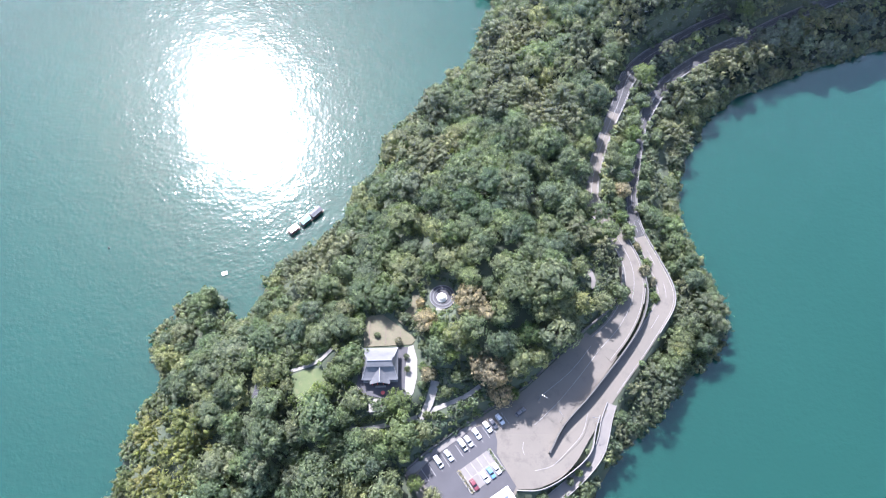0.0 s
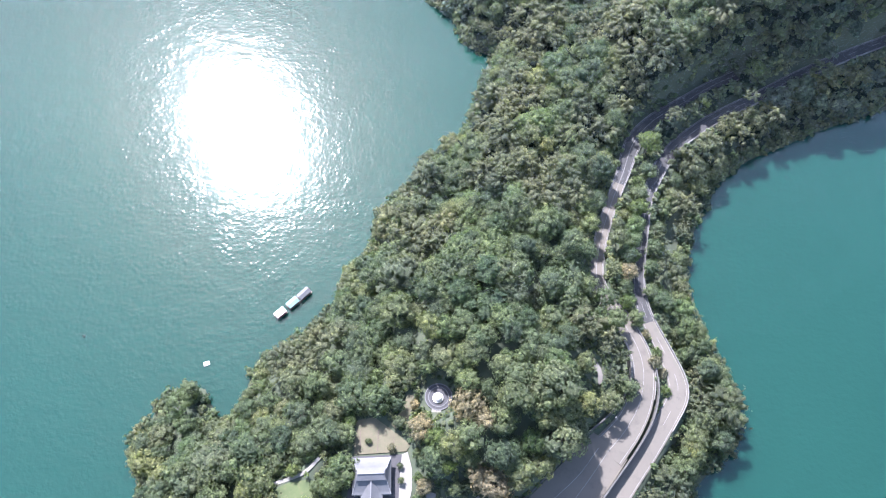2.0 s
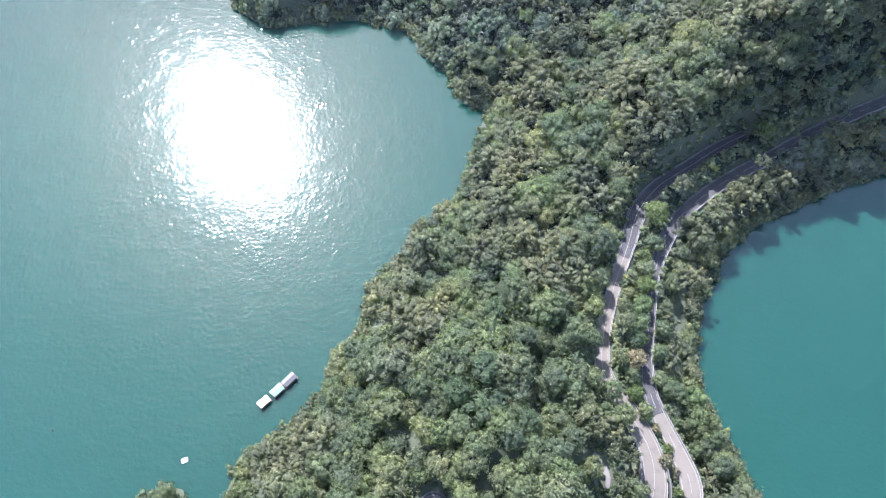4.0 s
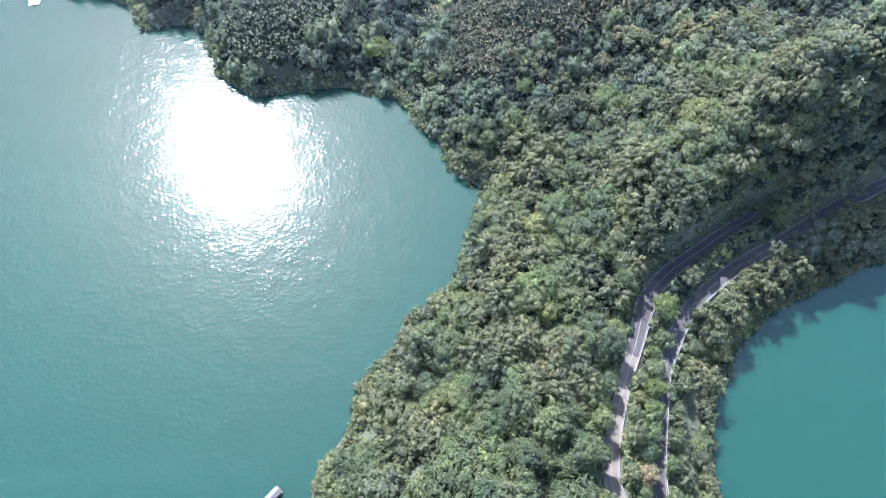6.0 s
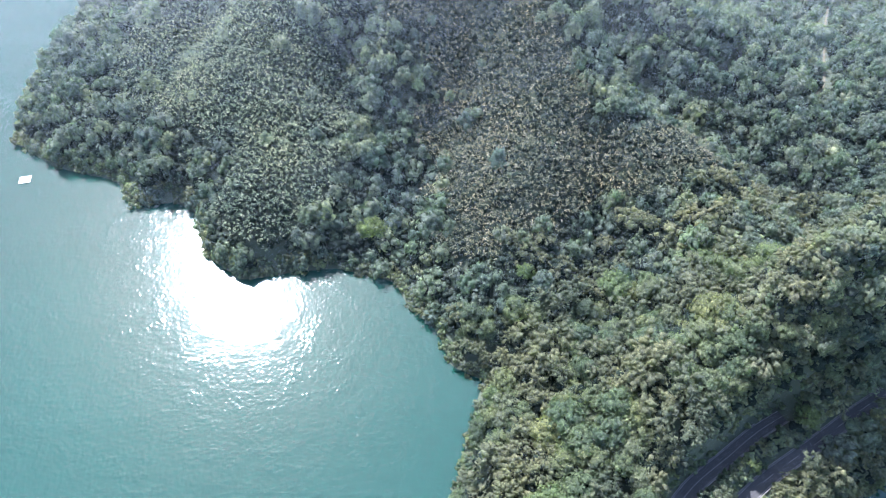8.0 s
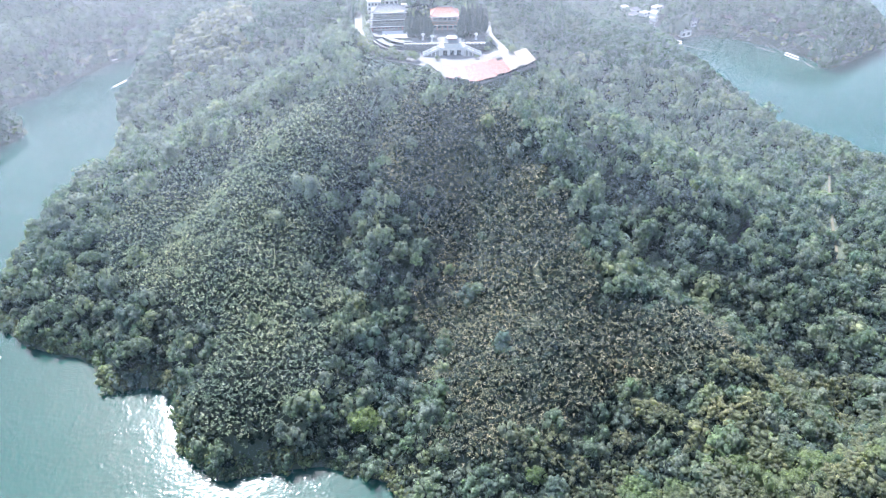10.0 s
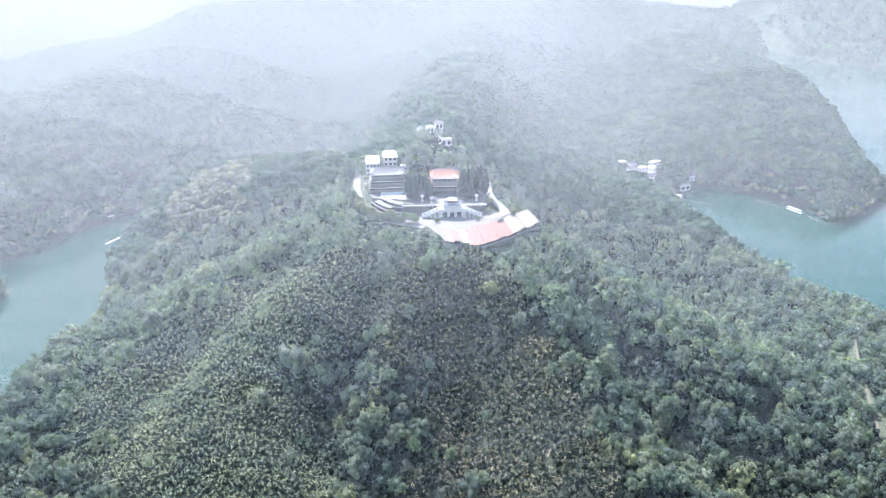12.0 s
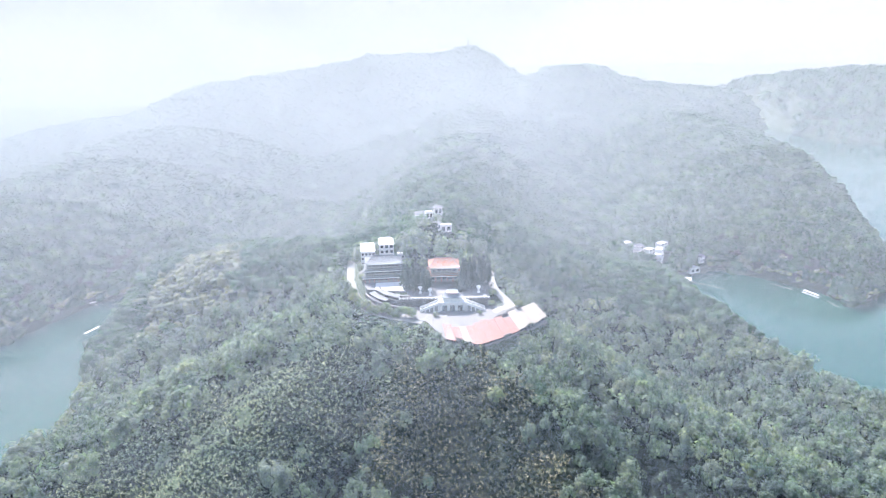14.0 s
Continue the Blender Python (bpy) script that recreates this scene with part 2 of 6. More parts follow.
# ---------------------------------------------------------------- the lie of the land
# shorelines, walked with the land to the right hand
SHORE_PENINSULA_WEST = [(-70, -45), (-112, -10), (-123, 20), (-121, 42), (-118, 61), (-113, 74), (-110, 82), (-116, 90), (-118, 99), (-112, 106), (-109, 115), (-101, 120), (-94, 119), (-89, 110), (-84, 105), (-80, 109),
                        (-76, 117), (-73, 131), (-53, 144), (-43, 157), (-39, 171), (-28, 186), (-27, 202), (-12, 218), (-8, 230), (12, 243), (17.5, 258), (23, 278), (30, 299)]
SHORE_CAPES = [(15.5, 307.5), (10.5, 326), (-3, 340), (-10, 356), (-40, 366), (-62, 364), (-86, 360), (-107, 377), (-115, 405), (-130, 416), (-152, 413), (-167, 434),
               (-205, 446), (-238, 470), (-246, 528), (-240, 587), (-220, 617), (-232, 680), (-250, 742), (-248, 775), (-243, 806), (-248, 850)]
SHORE_INLET = [(-268, 848), (-290, 826), (-330, 755), (-348, 732), (-340, 712), (-310, 686), (-318, 666), (-380, 640), (-520, 640), (-600, 760), (-560, 900), (-640, 1060),
               (-620, 1200), (-680, 1340), (-760, 1480), (-620, 1640), (-300, 1800), (200, 1900), (560, 1720), (655, 1480)]
SHORE_BAY_EAST = [(610, 1400), (572, 1280), (548, 1110), (530, 1010), (508, 905), (490, 850), (442, 812), (402, 790), (396, 820), (366, 852), (320, 886), (262, 862), (256, 828), (265, 756),
                  (288, 706), (308, 660), (334, 638), (356, 616), (400, 560), (425, 470), (400, 370), (330, 305)]
SHORE_PENINSULA_EAST = [(270, 280), (235, 264), (206, 255), (186, 247), (148, 230), (129, 215), (119, 197), (110, 181), (107, 149), (114, 131), (119.5, 111), (114.5, 97), (98, 82.5), (85.5, 68.5),
                        (67, 53.5), (58, 42), (50, 20), (25, -30)]
SHORE_FAR_RIGHT = [(800, 1500), (900, 1450), (1300, 1500), (1900, 1650), (1900, 2300), (1000, 2200), (700, 1900)]

# ridges: (x, y, height), with the width of their flanks
RIDGES_PENINSULA = [
    (52, [(-60, 78, 17), (-20, 82, 23), (22, 115, 36), (14, 138, 32), (45, 167, 27), (48, 205, 20), (48, 240, 18)]),
    (44, [(70, 240, 19), (104, 269, 38), (135, 300, 43), (140, 350, 40), (128, 400, 40), (108, 425, 40)]),
    (30, [(122, 287, 46), (146, 297, 68), (180, 310, 82), (222, 329, 80), (262, 350, 54), (300, 378, 16)]),
    (34, [(-24, 440, 18), (-14, 480, 36), (-8, 530, 56), (0, 580, 78)]),
    (46, [(48, 342, 17), (62, 390, 32), (86, 438, 49), (76, 520, 76), (40, 565, 84)]),
]
RIDGES_HILL = [
    (60, [(-84, 376, 14), (-80, 420, 29), (-92, 478, 40), (-62, 560, 62), (-15, 625, 84)]),
    (75, [(-155, 460, 16), (-170, 560, 28), (-110, 600, 50), (-40, 640, 82)]),
    (70, [(70, 600, 80), (120, 560, 60), (165, 505, 42), (250, 500, 12)]),
    (95, [(20, 600, 83), (16, 655, 88), (15, 690, 99), (30, 780, 104), (45, 920, 100), (90, 1200, 92), (120, 1600, 152)]),
    (30, [(18, 682, 98), (18, 700, 108), (25, 735, 106)]),
    (95, [(10, 700, 94), (-130, 770, 66), (-205, 830, 36)]),
]
RIDGES_BACK = [
    (110, [(60, 760, 90), (170, 740, 45), (240, 700, 14)]),
    (190, [(90, 1300, 85), (300, 1480, 135), (440, 1500, 100), (600, 1500, 88)]),
    (140, [(400, 900, 38), (442, 1080, 78), (395, 1300, 92)]),
    (190, [(100, 1560, 150), (-50, 1520, 148), (-320, 1500, 105), (-520, 1500, 42)]),
    (170, [(-420, 780, 30), (-380, 950, 62), (-330, 1200, 80)]),
]
RIDGES = RIDGES_PENINSULA + RIDGES_HILL + RIDGES_BACK
RIDGES_FAR = [(200, [(800, 1750, 85), (1100, 1780, 105), (1400, 1800, 95)])]

# gullies: width, and (x, y, depth) along the bed
GULLIES = [(9, [(-2, 590, 3), (-16, 562, 9), (-23, 535, 11), (-34, 508, 10), (-41, 480, 7), (-46, 440, 2)]),
           (9, [(30, 560, 2), (36, 520, 8), (34, 480, 9), (30, 440, 5)]),
           (10, [(110, 560, 3), (118, 520, 9), (125, 480, 9), (150, 450, 5)])]

SHORE = SHORE_PENINSULA_WEST + SHORE_CAPES + SHORE_INLET + SHORE_BAY_EAST + SHORE_PENINSULA_EAST


def seg_distance(x, y, a, b):
    """Distance to the segment from a to b, and how far along it."""
    dx, dy = b[0] - a[0], b[1] - a[1]
    s = np.clip(((x - a[0]) * dx + (y - a[1]) * dy) / (dx * dx + dy * dy), 0, 1)
    return np.hypot(x - a[0] - s * dx, y - a[1] - s * dy), s


def inside(x, y, poly):
    r = np.zeros(np.shape(x), bool)
    for a, b in zip(poly, poly[1:] + poly[:1]):
        if a[1] != b[1]:
            r ^= ((a[1] > y) != (b[1] > y)) & (x < (b[0] - a[0]) * (y - a[1]) / (b[1] - a[1]) + a[0])
    return r


def poly_distance(x, y, poly):
    """Signed distance to a closed outline, plus inside."""
    d = np.full(np.shape(x), 1e9)
    for a, b in zip(poly, poly[1:] + poly[:1]):
        d = np.minimum(d, seg_distance(x, y, a, b)[0])
    return np.where(inside(x, y, poly), d, -d)


def smooth(a, b, v):
    v = np.clip((v - a) / (b - a), 0, 1)
    return v * v * (3 - 2 * v)


def curve_through(points, step):
    """A smooth line through points (any number of columns), about one sample every step metres."""
    p = [np.array(q, float) for q in points]
    p = [2 * p[0] - p[1]] + p + [2 * p[-1] - p[-2]]
    out = []
    for a, b, c, d in zip(p, p[1:], p[2:], p[3:]):
        n = max(2, int(np.hypot(*(c - b)[:2]) / step))
        for i in range(n):
            s = i / n
            out.append(0.5 * ((2 * b) + (c - a) * s + (2 * a - 5 * b + 4 * c - d) * s * s + (3 * b - a - 3 * c + d) * s ** 3))
    out.append(p[-2])
    return np.array(out)


# roads: x, y, z of the middle, width
ROAD_UPPER = curve_through([(61, 89.5, 15.72, 13.0), (69.5, 98.5, 16.9, 10.8), (75.2, 107.8, 17.7, 9.6), (77.9, 117.5, 18.4, 8.4), (77.6, 126, 18.8, 7.6), (74.8, 134.5, 19, 7.2), (70.5, 143.5, 19.2, 7),
                            (65.8, 152, 19.2, 6.2), (64.9, 160, 19.1, 5.6), (66.6, 169, 18.9, 5.3), (70.2, 181, 18.5, 5.2), (76.2, 196, 18, 5.2), (83, 211, 17.6, 5.8),
                            (90, 227.5, 17.3, 7.4), (101, 240.5, 17.1, 6.6), (118.4, 252.2, 17, 6.2), (133, 261.8, 17, 6.0), (146, 268.6, 17, 5.8)], 2.0)
ROAD_LOWER = curve_through([(33, 43.3, 13.93, 9.5), (40.2, 46.4, 13.8, 9.5), (45.6, 51.6, 13.2, 9.8), (51.6, 60.2, 12.7, 9.6), (59.9, 70.6, 12.6, 8.8), (67.6, 79.6, 13.1, 7.8), (76.6, 90.6, 14.2, 7.4), (85.3, 102.5, 15.1, 7.6),
                            (90, 110, 15.7, 7.6), (90.8, 117, 15.8, 7), (87.6, 129, 15.9, 5.8), (83.9, 140, 16, 5.2), (82.2, 150, 16, 4.8), (83.4, 163, 15.9, 4.3), (87.8, 181, 15.6, 4.2), (92, 197, 15.3, 4.4),
                            (100, 214, 15, 6), (110, 227.5, 14.8, 6), (130, 243, 14.6, 6), (157, 258, 14.5, 6), (181.4, 271.8, 14.5, 6), (208, 284.5, 14.6, 6), (240, 298, 15, 6)], 2.0)
RAMP = curve_through([(64.5, 69.5, 12.8, 3.4), (62.0, 63.5, 12.3, 3.8), (60.3, 57.5, 11.7, 3.8), (58.0, 52, 11.1, 4.0), (54.2, 47.2, 10.5, 4.2), (49.2, 42.6, 9.9, 4.4), (42, 37, 9.2, 4.6), (33, 30.5, 8.4, 4.8)], 1.5)
PATH_HILL = curve_through([(14.5, 74, 20.5, 1.7), (8.3, 70, 20, 1.7), (-2, 65.8, 19.4, 1.7), (-8, 63, 19, 2.2)], 1.5)
PATH_STEPS = curve_through([(-2, 75.5, 22.2, 3.2), (-4.6, 67, 20.2, 3.0), (-7.5, 62.5, 19, 2.6)], 1.5)
PATH_WEST = curve_through([(-58, 78.2, 22.5, 1.2), (-46.5, 82, 23.6, 1.2), (-41, 87, 24.4, 1.2)], 1.5)
PATH_LOWER = curve_through([(-33, 58.6, 19, 1.6), (-27.5, 58.6, 19, 1.6), (-21.6, 59.6, 19, 1.6), (-14.3, 61.2, 19, 1.6), (-8.6, 62.8, 19, 1.8)], 1.5)
PATH_KNOLL = curve_through([(-15.5, 97.5, 24.6, 2.6), (-11.5, 102, 25.2, 3.4), (-9.5, 108.5, 25.8, 2.4)], 1.5)
PATH_BANK = curve_through([(56.5, 125, 23.4, 1.2), (59.2, 120.5, 23.2, 1.9), (60.4, 116.5, 22.8, 2.0), (60.0, 113, 22.0, 1.2)], 1.5)
ROAD_TEMPLE = curve_through([(-36, 700, 92, 5), (-35, 672, 91, 5), (-31, 645, 90, 5.5), (-22, 623, 89, 5.5), (-8, 612, 88.5, 5), (12, 604, 88.5, 6)], 3)
ROAD_TEMPLE_EAST = curve_through([(58, 668, 93, 4), (58, 645, 91.5, 4.5), (64, 626, 90, 6), (66, 612, 89, 8)], 3)
ROAD_HILL_EAST = curve_through([(228, 533, 21, 5), (211, 515.5, 22, 5), (190, 490, 22, 5), (177, 476, 22.5, 5)], 3)
TRACK_HILL_EAST = curve_through([(293, 578, 16, 1.2), (279, 548, 14, 1.3), (265, 514, 13, 1.5), (256, 492, 12, 1.5), (243, 479, 12.5, 1.4), (230, 469, 14, 1.4)], 3)
STRIPS = [ROAD_UPPER, ROAD_LOWER, RAMP, PATH_HILL, PATH_STEPS, PATH_WEST, PATH_LOWER, PATH_KNOLL, PATH_BANK, ROAD_TEMPLE, ROAD_TEMPLE_EAST, ROAD_HILL_EAST, TRACK_HILL_EAST]

# levelled places: outline, height
YARD_CAR_PARK = [(-13, 43.5), (-4, 51.5), (12.5, 62.8), (32, 74.6), (52, 93), (57, 97), (68.2, 87.2), (63.2, 80.9), (54.6, 71), (45.3, 61.4), (39, 51), (42.6, 43.2), (37, 39.8), (32.8, 38.6), (27.5, 38.6), (24.5, 33), (22, 26), (-2, 26)]
YARD_HOUSE = [(-32, 70), (-14, 66), (-8, 70), (-6, 82), (-9.5, 92), (-21, 102), (-30, 101), (-32, 88)]
YARD_LAWN = [(-56.5, 76.5), (-51, 79), (-45, 80), (-42, 76.5), (-42.5, 71), (-46, 68), (-50, 67), (-54.5, 70.5)]
YARD_RING = [(6.2 * math.cos(i * math.pi / 8), 107.8 + 6.2 * math.sin(i * math.pi / 8)) for i in range(16)]
YARD_TEMPLE = [(-24, 622), (-10, 611), (14, 604), (24, 582), (44, 572), (84, 600), (78, 617), (66, 622), (60, 628), (8, 628), (-22, 644), (-34, 650)]
YARD_UPPER_TEMPLE = [(-22, 641), (2, 637), (8, 625), (52, 625), (56, 655), (40, 660), (3, 662), (-5, 690), (-29, 692), (-29, 664)]


def car_park_height(x, y):
    return 13.95 + 0.058 * np.maximum(0, y - 58)


YARDS = [(YARD_CAR_PARK, None), (YARD_HOUSE, 24.0), (YARD_LAWN, 23.2), (YARD_RING, 25.9), (YARD_TEMPLE, 88.5), (YARD_UPPER_TEMPLE, 93.0)]


def hills(x, y, ridges):
    total = np.zeros(np.shape(x))
    for width, line in ridges:
        best = np.zeros(np.shape(x))
        for a, b in zip(line, line[1:]):
            d, s = seg_distance(x, y, a, b)
            best = np.maximum(best, (a[2] + s * (b[2] - a[2])) * np.exp(-(d / width) ** 2))
        total += (best / 100) ** 10
    return 100 * total ** 0.1


def wobble(x, y, size, seed):
    """Smooth value noise from a few turned sine waves."""
    r = np.random.RandomState(seed)
    z = np.zeros(np.shape(x))
    for i in range(7):
        a, k, ph = r.uniform(0, 6.283), r.uniform(0.7, 1.6) * 6.283 / size, r.uniform(0, 6.283)
        z += np.sin((x * math.cos(a) + y * math.sin(a)) * k + ph + 1.3 * np.sin((x * math.sin(a) - y * math.cos(a)) * k * 0.6 + ph * 2))
    return z / 4.0


def land(x, y, made=True):
    """Height of the ground; with made, after the roads and yards were cut into it."""
    x, y = np.asarray(x, float), np.asarray(y, float)
    d = poly_distance(x, y, SHORE)
    df = poly_distance(x, y, SHORE_FAR_RIGHT)
    far = df > d
    d = np.maximum(d, df)
    z = np.where(far, hills(x, y, RIDGES_FAR), hills(x, y, RIDGES))
    for width, line in GULLIES:
        cut = np.zeros(z.shape)
        for a, b in zip(line, line[1:]):
            e, k = seg_distance(x, y, a, b)
            cut = np.maximum(cut, (a[2] + k * (b[2] - a[2])) * np.exp(-(e / width) ** 2))
        z = z - cut
    z = z + 0.03 * z * wobble(x, y, 46, 3) + 0.9 * wobble(x, y, 21, 5)
    z = np.where(d > 0, 0.4 + (1.2 + np.maximum(z, 1)) * (1 - np.exp(-np.maximum(d, 0) / 14)), np.maximum(0.4 + 0.45 * d, -9))
    if made:
        caps = np.full(z.shape, 1e9)
        for line in STRIPS:
            near = (x > line[:, 0].min() - 14) & (x < line[:, 0].max() + 14) & (y > line[:, 1].min() - 14) & (y < line[:, 1].max() + 14)
            if near.any():
                xx, yy = x[near], y[near]
                best, zz, ww = np.full(xx.shape, 1e9), np.zeros(xx.shape), np.ones(xx.shape)
                for a, b in zip(line, line[1:]):
                    dd, s = seg_distance(xx, yy, a, b)
                    hit = dd < best
                    best = np.where(hit, dd, best)
                    zz = np.where(hit, a[2] + s * (b[2] - a[2]), zz)
                    ww = np.where(hit, a[3] / 2, ww)
                k = 1 - smooth(0.6, 4.5, best - ww)
                z[near] = z[near] * (1 - k) + (zz - 0.25) * k
                caps[near] = np.minimum(caps[near], np.where(best < ww + 1.4, zz - 0.25, 1e9))
        for outline, level in YARDS:
            xs, ys = [p[0] for p in outline], [p[1] for p in outline]
            near = (x > min(xs) - 12) & (x < max(xs) + 12) & (y > min(ys) - 12) & (y < max(ys) + 12)
            if near.any():
                e = poly_distance(x[near], y[near], outline)
                k = smooth(-4.0, -0.3, e)
                target = (car_park_height(x[near], y[near]) if level is None else level) - 0.25
                z[near] = z[near] * (1 - k) + target * k
                caps[near] = np.minimum(caps[near], np.where(e > -1.4, target, 1e9))
        z = np.minimum(z, caps)
    return z


def clear_of_works(x, y):
    """How far a place is from roads and yards (negative: on one)."""
    d = np.full(np.shape(x), 1e9)
    for line in STRIPS:
        near = (x > line[:, 0].min() - 20) & (x < line[:, 0].max() + 20) & (y > line[:, 1].min() - 20) & (y < line[:, 1].max() + 20)
        if near.any():
            e = np.full(near.sum(), 1e9)
            for a, b in zip(line, line[1:]):
                e = np.minimum(e, seg_distance(x[near], y[near], a, b)[0] - a[3] / 2)
            d[near] = np.minimum(d[near], e)
    for outline, _ in YARDS:
        d = np.minimum(d, -poly_distance(x, y, outline))
    return d


# ---------------------------------------------------------------- mesh helpers
def mesh_of(name, verts, faces, materials, index=None, even=True):
    """A mesh from arrays of corners and quads."""
    me = bpy.data.meshes.new(name)
    verts, faces = np.asarray(verts, np.float32), np.asarray(faces, np.int32)
    me.vertices.add(len(verts))
    me.vertices.foreach_set("co", verts.ravel())
    me.loops.add(faces.size)
    me.loops.foreach_set("vertex_index", faces.ravel())
    me.polygons.add(len(faces))
    me.polygons.foreach_set("loop_start", np.arange(0, faces.size, faces.shape[1], dtype=np.int32))
    if index is not None:
        me.polygons.foreach_set("material_index", np.asarray(index, np.int32))
    me.polygons.foreach_set("use_smooth", np.full(len(faces), even))
    for m in materials:
        me.materials.append(m)
    me.update(calc_edges=True)
    return me


def part(name, bm, material, parent=None, label=""):
    """Links a bmesh as one mesh object under a thing or a part."""
    me = bpy.data.meshes.new(name)
    bmesh.ops.recalc_face_normals(bm, faces=bm.faces)
    bm.to_mesh(me)
    bm.free()
    me.materials.append(material)
    ob = new(name, me)
    if parent is not None:
        ob.parent = parent
    if label:
        ob["label"] = label
    return ob


def thing(name, label, category, m=None, group="", kind=""):
    """An empty at a thing's base."""
    ob = new(name)
    ob.empty_display_size = 0.5
    if m is not None:
        ob.matrix_world = m
    return tagged(ob, label, category, group, kind)


def box(bm, x0, y0, z0, x1, y1, z1, bevel=0.0):
    r = bmesh.ops.create_cube(bm, size=1.0)["verts"]
    for v in r:
        v.co = Vector((x0 + (v.co.x + 0.5) * (x1 - x0), y0 + (v.co.y + 0.5) * (y1 - y0), z0 + (v.co.z + 0.5) * (z1 - z0)))
    if bevel:
        es = {e for v in r for e in v.link_edges}
        bmesh.ops.bevel(bm, geom=list(es), offset=bevel, segments=1, affect="EDGES")
    return bm


def boxed(x0, y0, z0, x1, y1, z1, bevel=0.0):
    return box(bmesh.new(), x0, y0, z0, x1, y1, z1, bevel)


def tube(bm, p, q, r0, r1, sides=8):
    p, q = Vector(p), Vector(q)
    turn = (q - p).to_track_quat("Z", "Y").to_matrix()
    rings = []
    for c, r in ((p, r0), (q, r1)):
        rings.append([bm.verts.new(c + turn @ Vector((r * math.cos(a), r * math.sin(a), 0))) for a in [i * 6.28318 / sides for i in range(sides)]])
    for i in range(sides):
        j = (i + 1) % sides
        bm.faces.new((rings[0][i], rings[0][j], rings[1][j], rings[1][i]))
    bm.faces.new(rings[0][::-1])
    bm.faces.new(rings[1])
    return bm


def slab(outline, z0, z1):
    """An upright prism over an outline; z1 may be a function of x and y."""
    bm = bmesh.new()
    top = [bm.verts.new((x, y, z1(x, y) if callable(z1) else z1)) for x, y in outline]
    low = [bm.verts.new((x, y, z0)) for x, y in outline]
    f = bm.faces.new(top)
    bm.faces.new(low[::-1])
    for i in range(len(top)):
        j = (i + 1) % len(top)
        bm.faces.new((top[j], top[i], low[i], low[j]))
    bmesh.ops.triangulate(bm, faces=[f])
    return bm


def ribbon(line, thick=0.3, offset=0.0, width=None, lift=0.0, part_of=(0.0, 1.0)):
    """A solid strip along a line of (x, y, z, width), moved sideways by offset (of half widths when width is given)."""
    bm = bmesh.new()
    n = len(line)
    a, b = int(part_of[0] * (n - 1)), int(part_of[1] * (n - 1))
    rows = []
    for i in range(a, b + 1):
        p, q = line[max(i - 1, 0)], line[min(i + 1, n - 1)]
        t = (q - p)[:2] / np.hypot(*(q - p)[:2])
        side = np.array((t[1], -t[0]))
        x, y, z, w = line[i]
        half = (width if width else w) / 2
        c = np.array((x, y)) + side * offset * w / 2
        l, r = c - side * half, c + side * half
        rows.append([bm.verts.new((l[0], l[1], z + lift)), bm.verts.new((r[0], r[1], z + lift)), bm.verts.new((r[0], r[1], z + lift - thick)), bm.verts.new((l[0], l[1], z + lift - thick))])
    for p, q in zip(rows, rows[1:]):
        for k in range(4):
            m = (k + 1) % 4
            bm.faces.new((p[k], p[m], q[m], q[k]))
    bm.faces.new(rows[0][::-1])
    bm.faces.new(rows[-1])
    return bm


# ---------------------------------------------------------------- ground and water
def axis_steps(edges):
    out = []
    for a, b, s in edges:
        out += list(np.arange(a, b, s))
    return np.array(out + [edges[-1][1]])


gx = axis_steps([(-40000, -5000, 7000), (-5000, -1000, 400), (-1000, -420, 45), (-420, -260, 14), (-260, -130, 5), (-130, 130, 2.5), (130, 300, 4), (300, 480, 9), (480, 1000, 30), (1000, 5000, 400), (5000, 40000, 7000)])
gy = axis_steps([(-1200, -100, 220), (-100, 20, 10), (20, 300, 2.5), (300, 720, 4), (720, 960, 10), (960, 2000, 28), (2000, 4800, 350), (4800, 46000, 6000)])
GX, GY = np.meshgrid(gx, gy)
GZ = land(GX.ravel(), GY.ravel())
nx, ny = len(gx), len(gy)
ids = np.arange(nx * ny).reshape(ny, nx)
quads = np.stack([ids[:-1, :-1], ids[:-1, 1:], ids[1:, 1:], ids[1:, :-1]], -1).reshape(-1, 4)
ground = new("ground", mesh_of("ground", np.stack([GX.ravel(), GY.ravel(), GZ], -1), quads, [SOIL]))
tagged(ground, "dark forest soil of the wooded peninsula and hills", "ground", kind="structure")


def ground_at(x, y):
    """Height of the ground sheet by its grid."""
    x, y = np.asarray(x, float), np.asarray(y, float)
    i = np.clip(np.searchsorted(gx, x) - 1, 0, nx - 2)
    j = np.clip(np.searchsorted(gy, y) - 1, 0, ny - 2)
    u, v = (x - gx[i]) / (gx[i + 1] - gx[i]), (y - gy[j]) / (gy[j + 1] - gy[j])
    Z = GZ.reshape(ny, nx)
    return (Z[j, i] * (1 - u) + Z[j, i + 1] * u) * (1 - v) + (Z[j + 1, i] * (1 - u) + Z[j + 1, i + 1] * u) * v


wx, wy = np.meshgrid(np.linspace(-40000, 40000, 9), np.linspace(-1200, 46000, 9))
wi = np.arange(81).reshape(9, 9)
wq = np.stack([wi[:-1, :-1], wi[:-1, 1:], wi[1:, 1:], wi[1:, :-1]], -1).reshape(-1, 4)
water = new("water", mesh_of("water", np.stack([wx.ravel(), wy.ravel(), np.zeros(81)], -1), wq, [WATER]))
tagged(water, "calm turquoise lake water with fine ripples", "water", kind="structure")

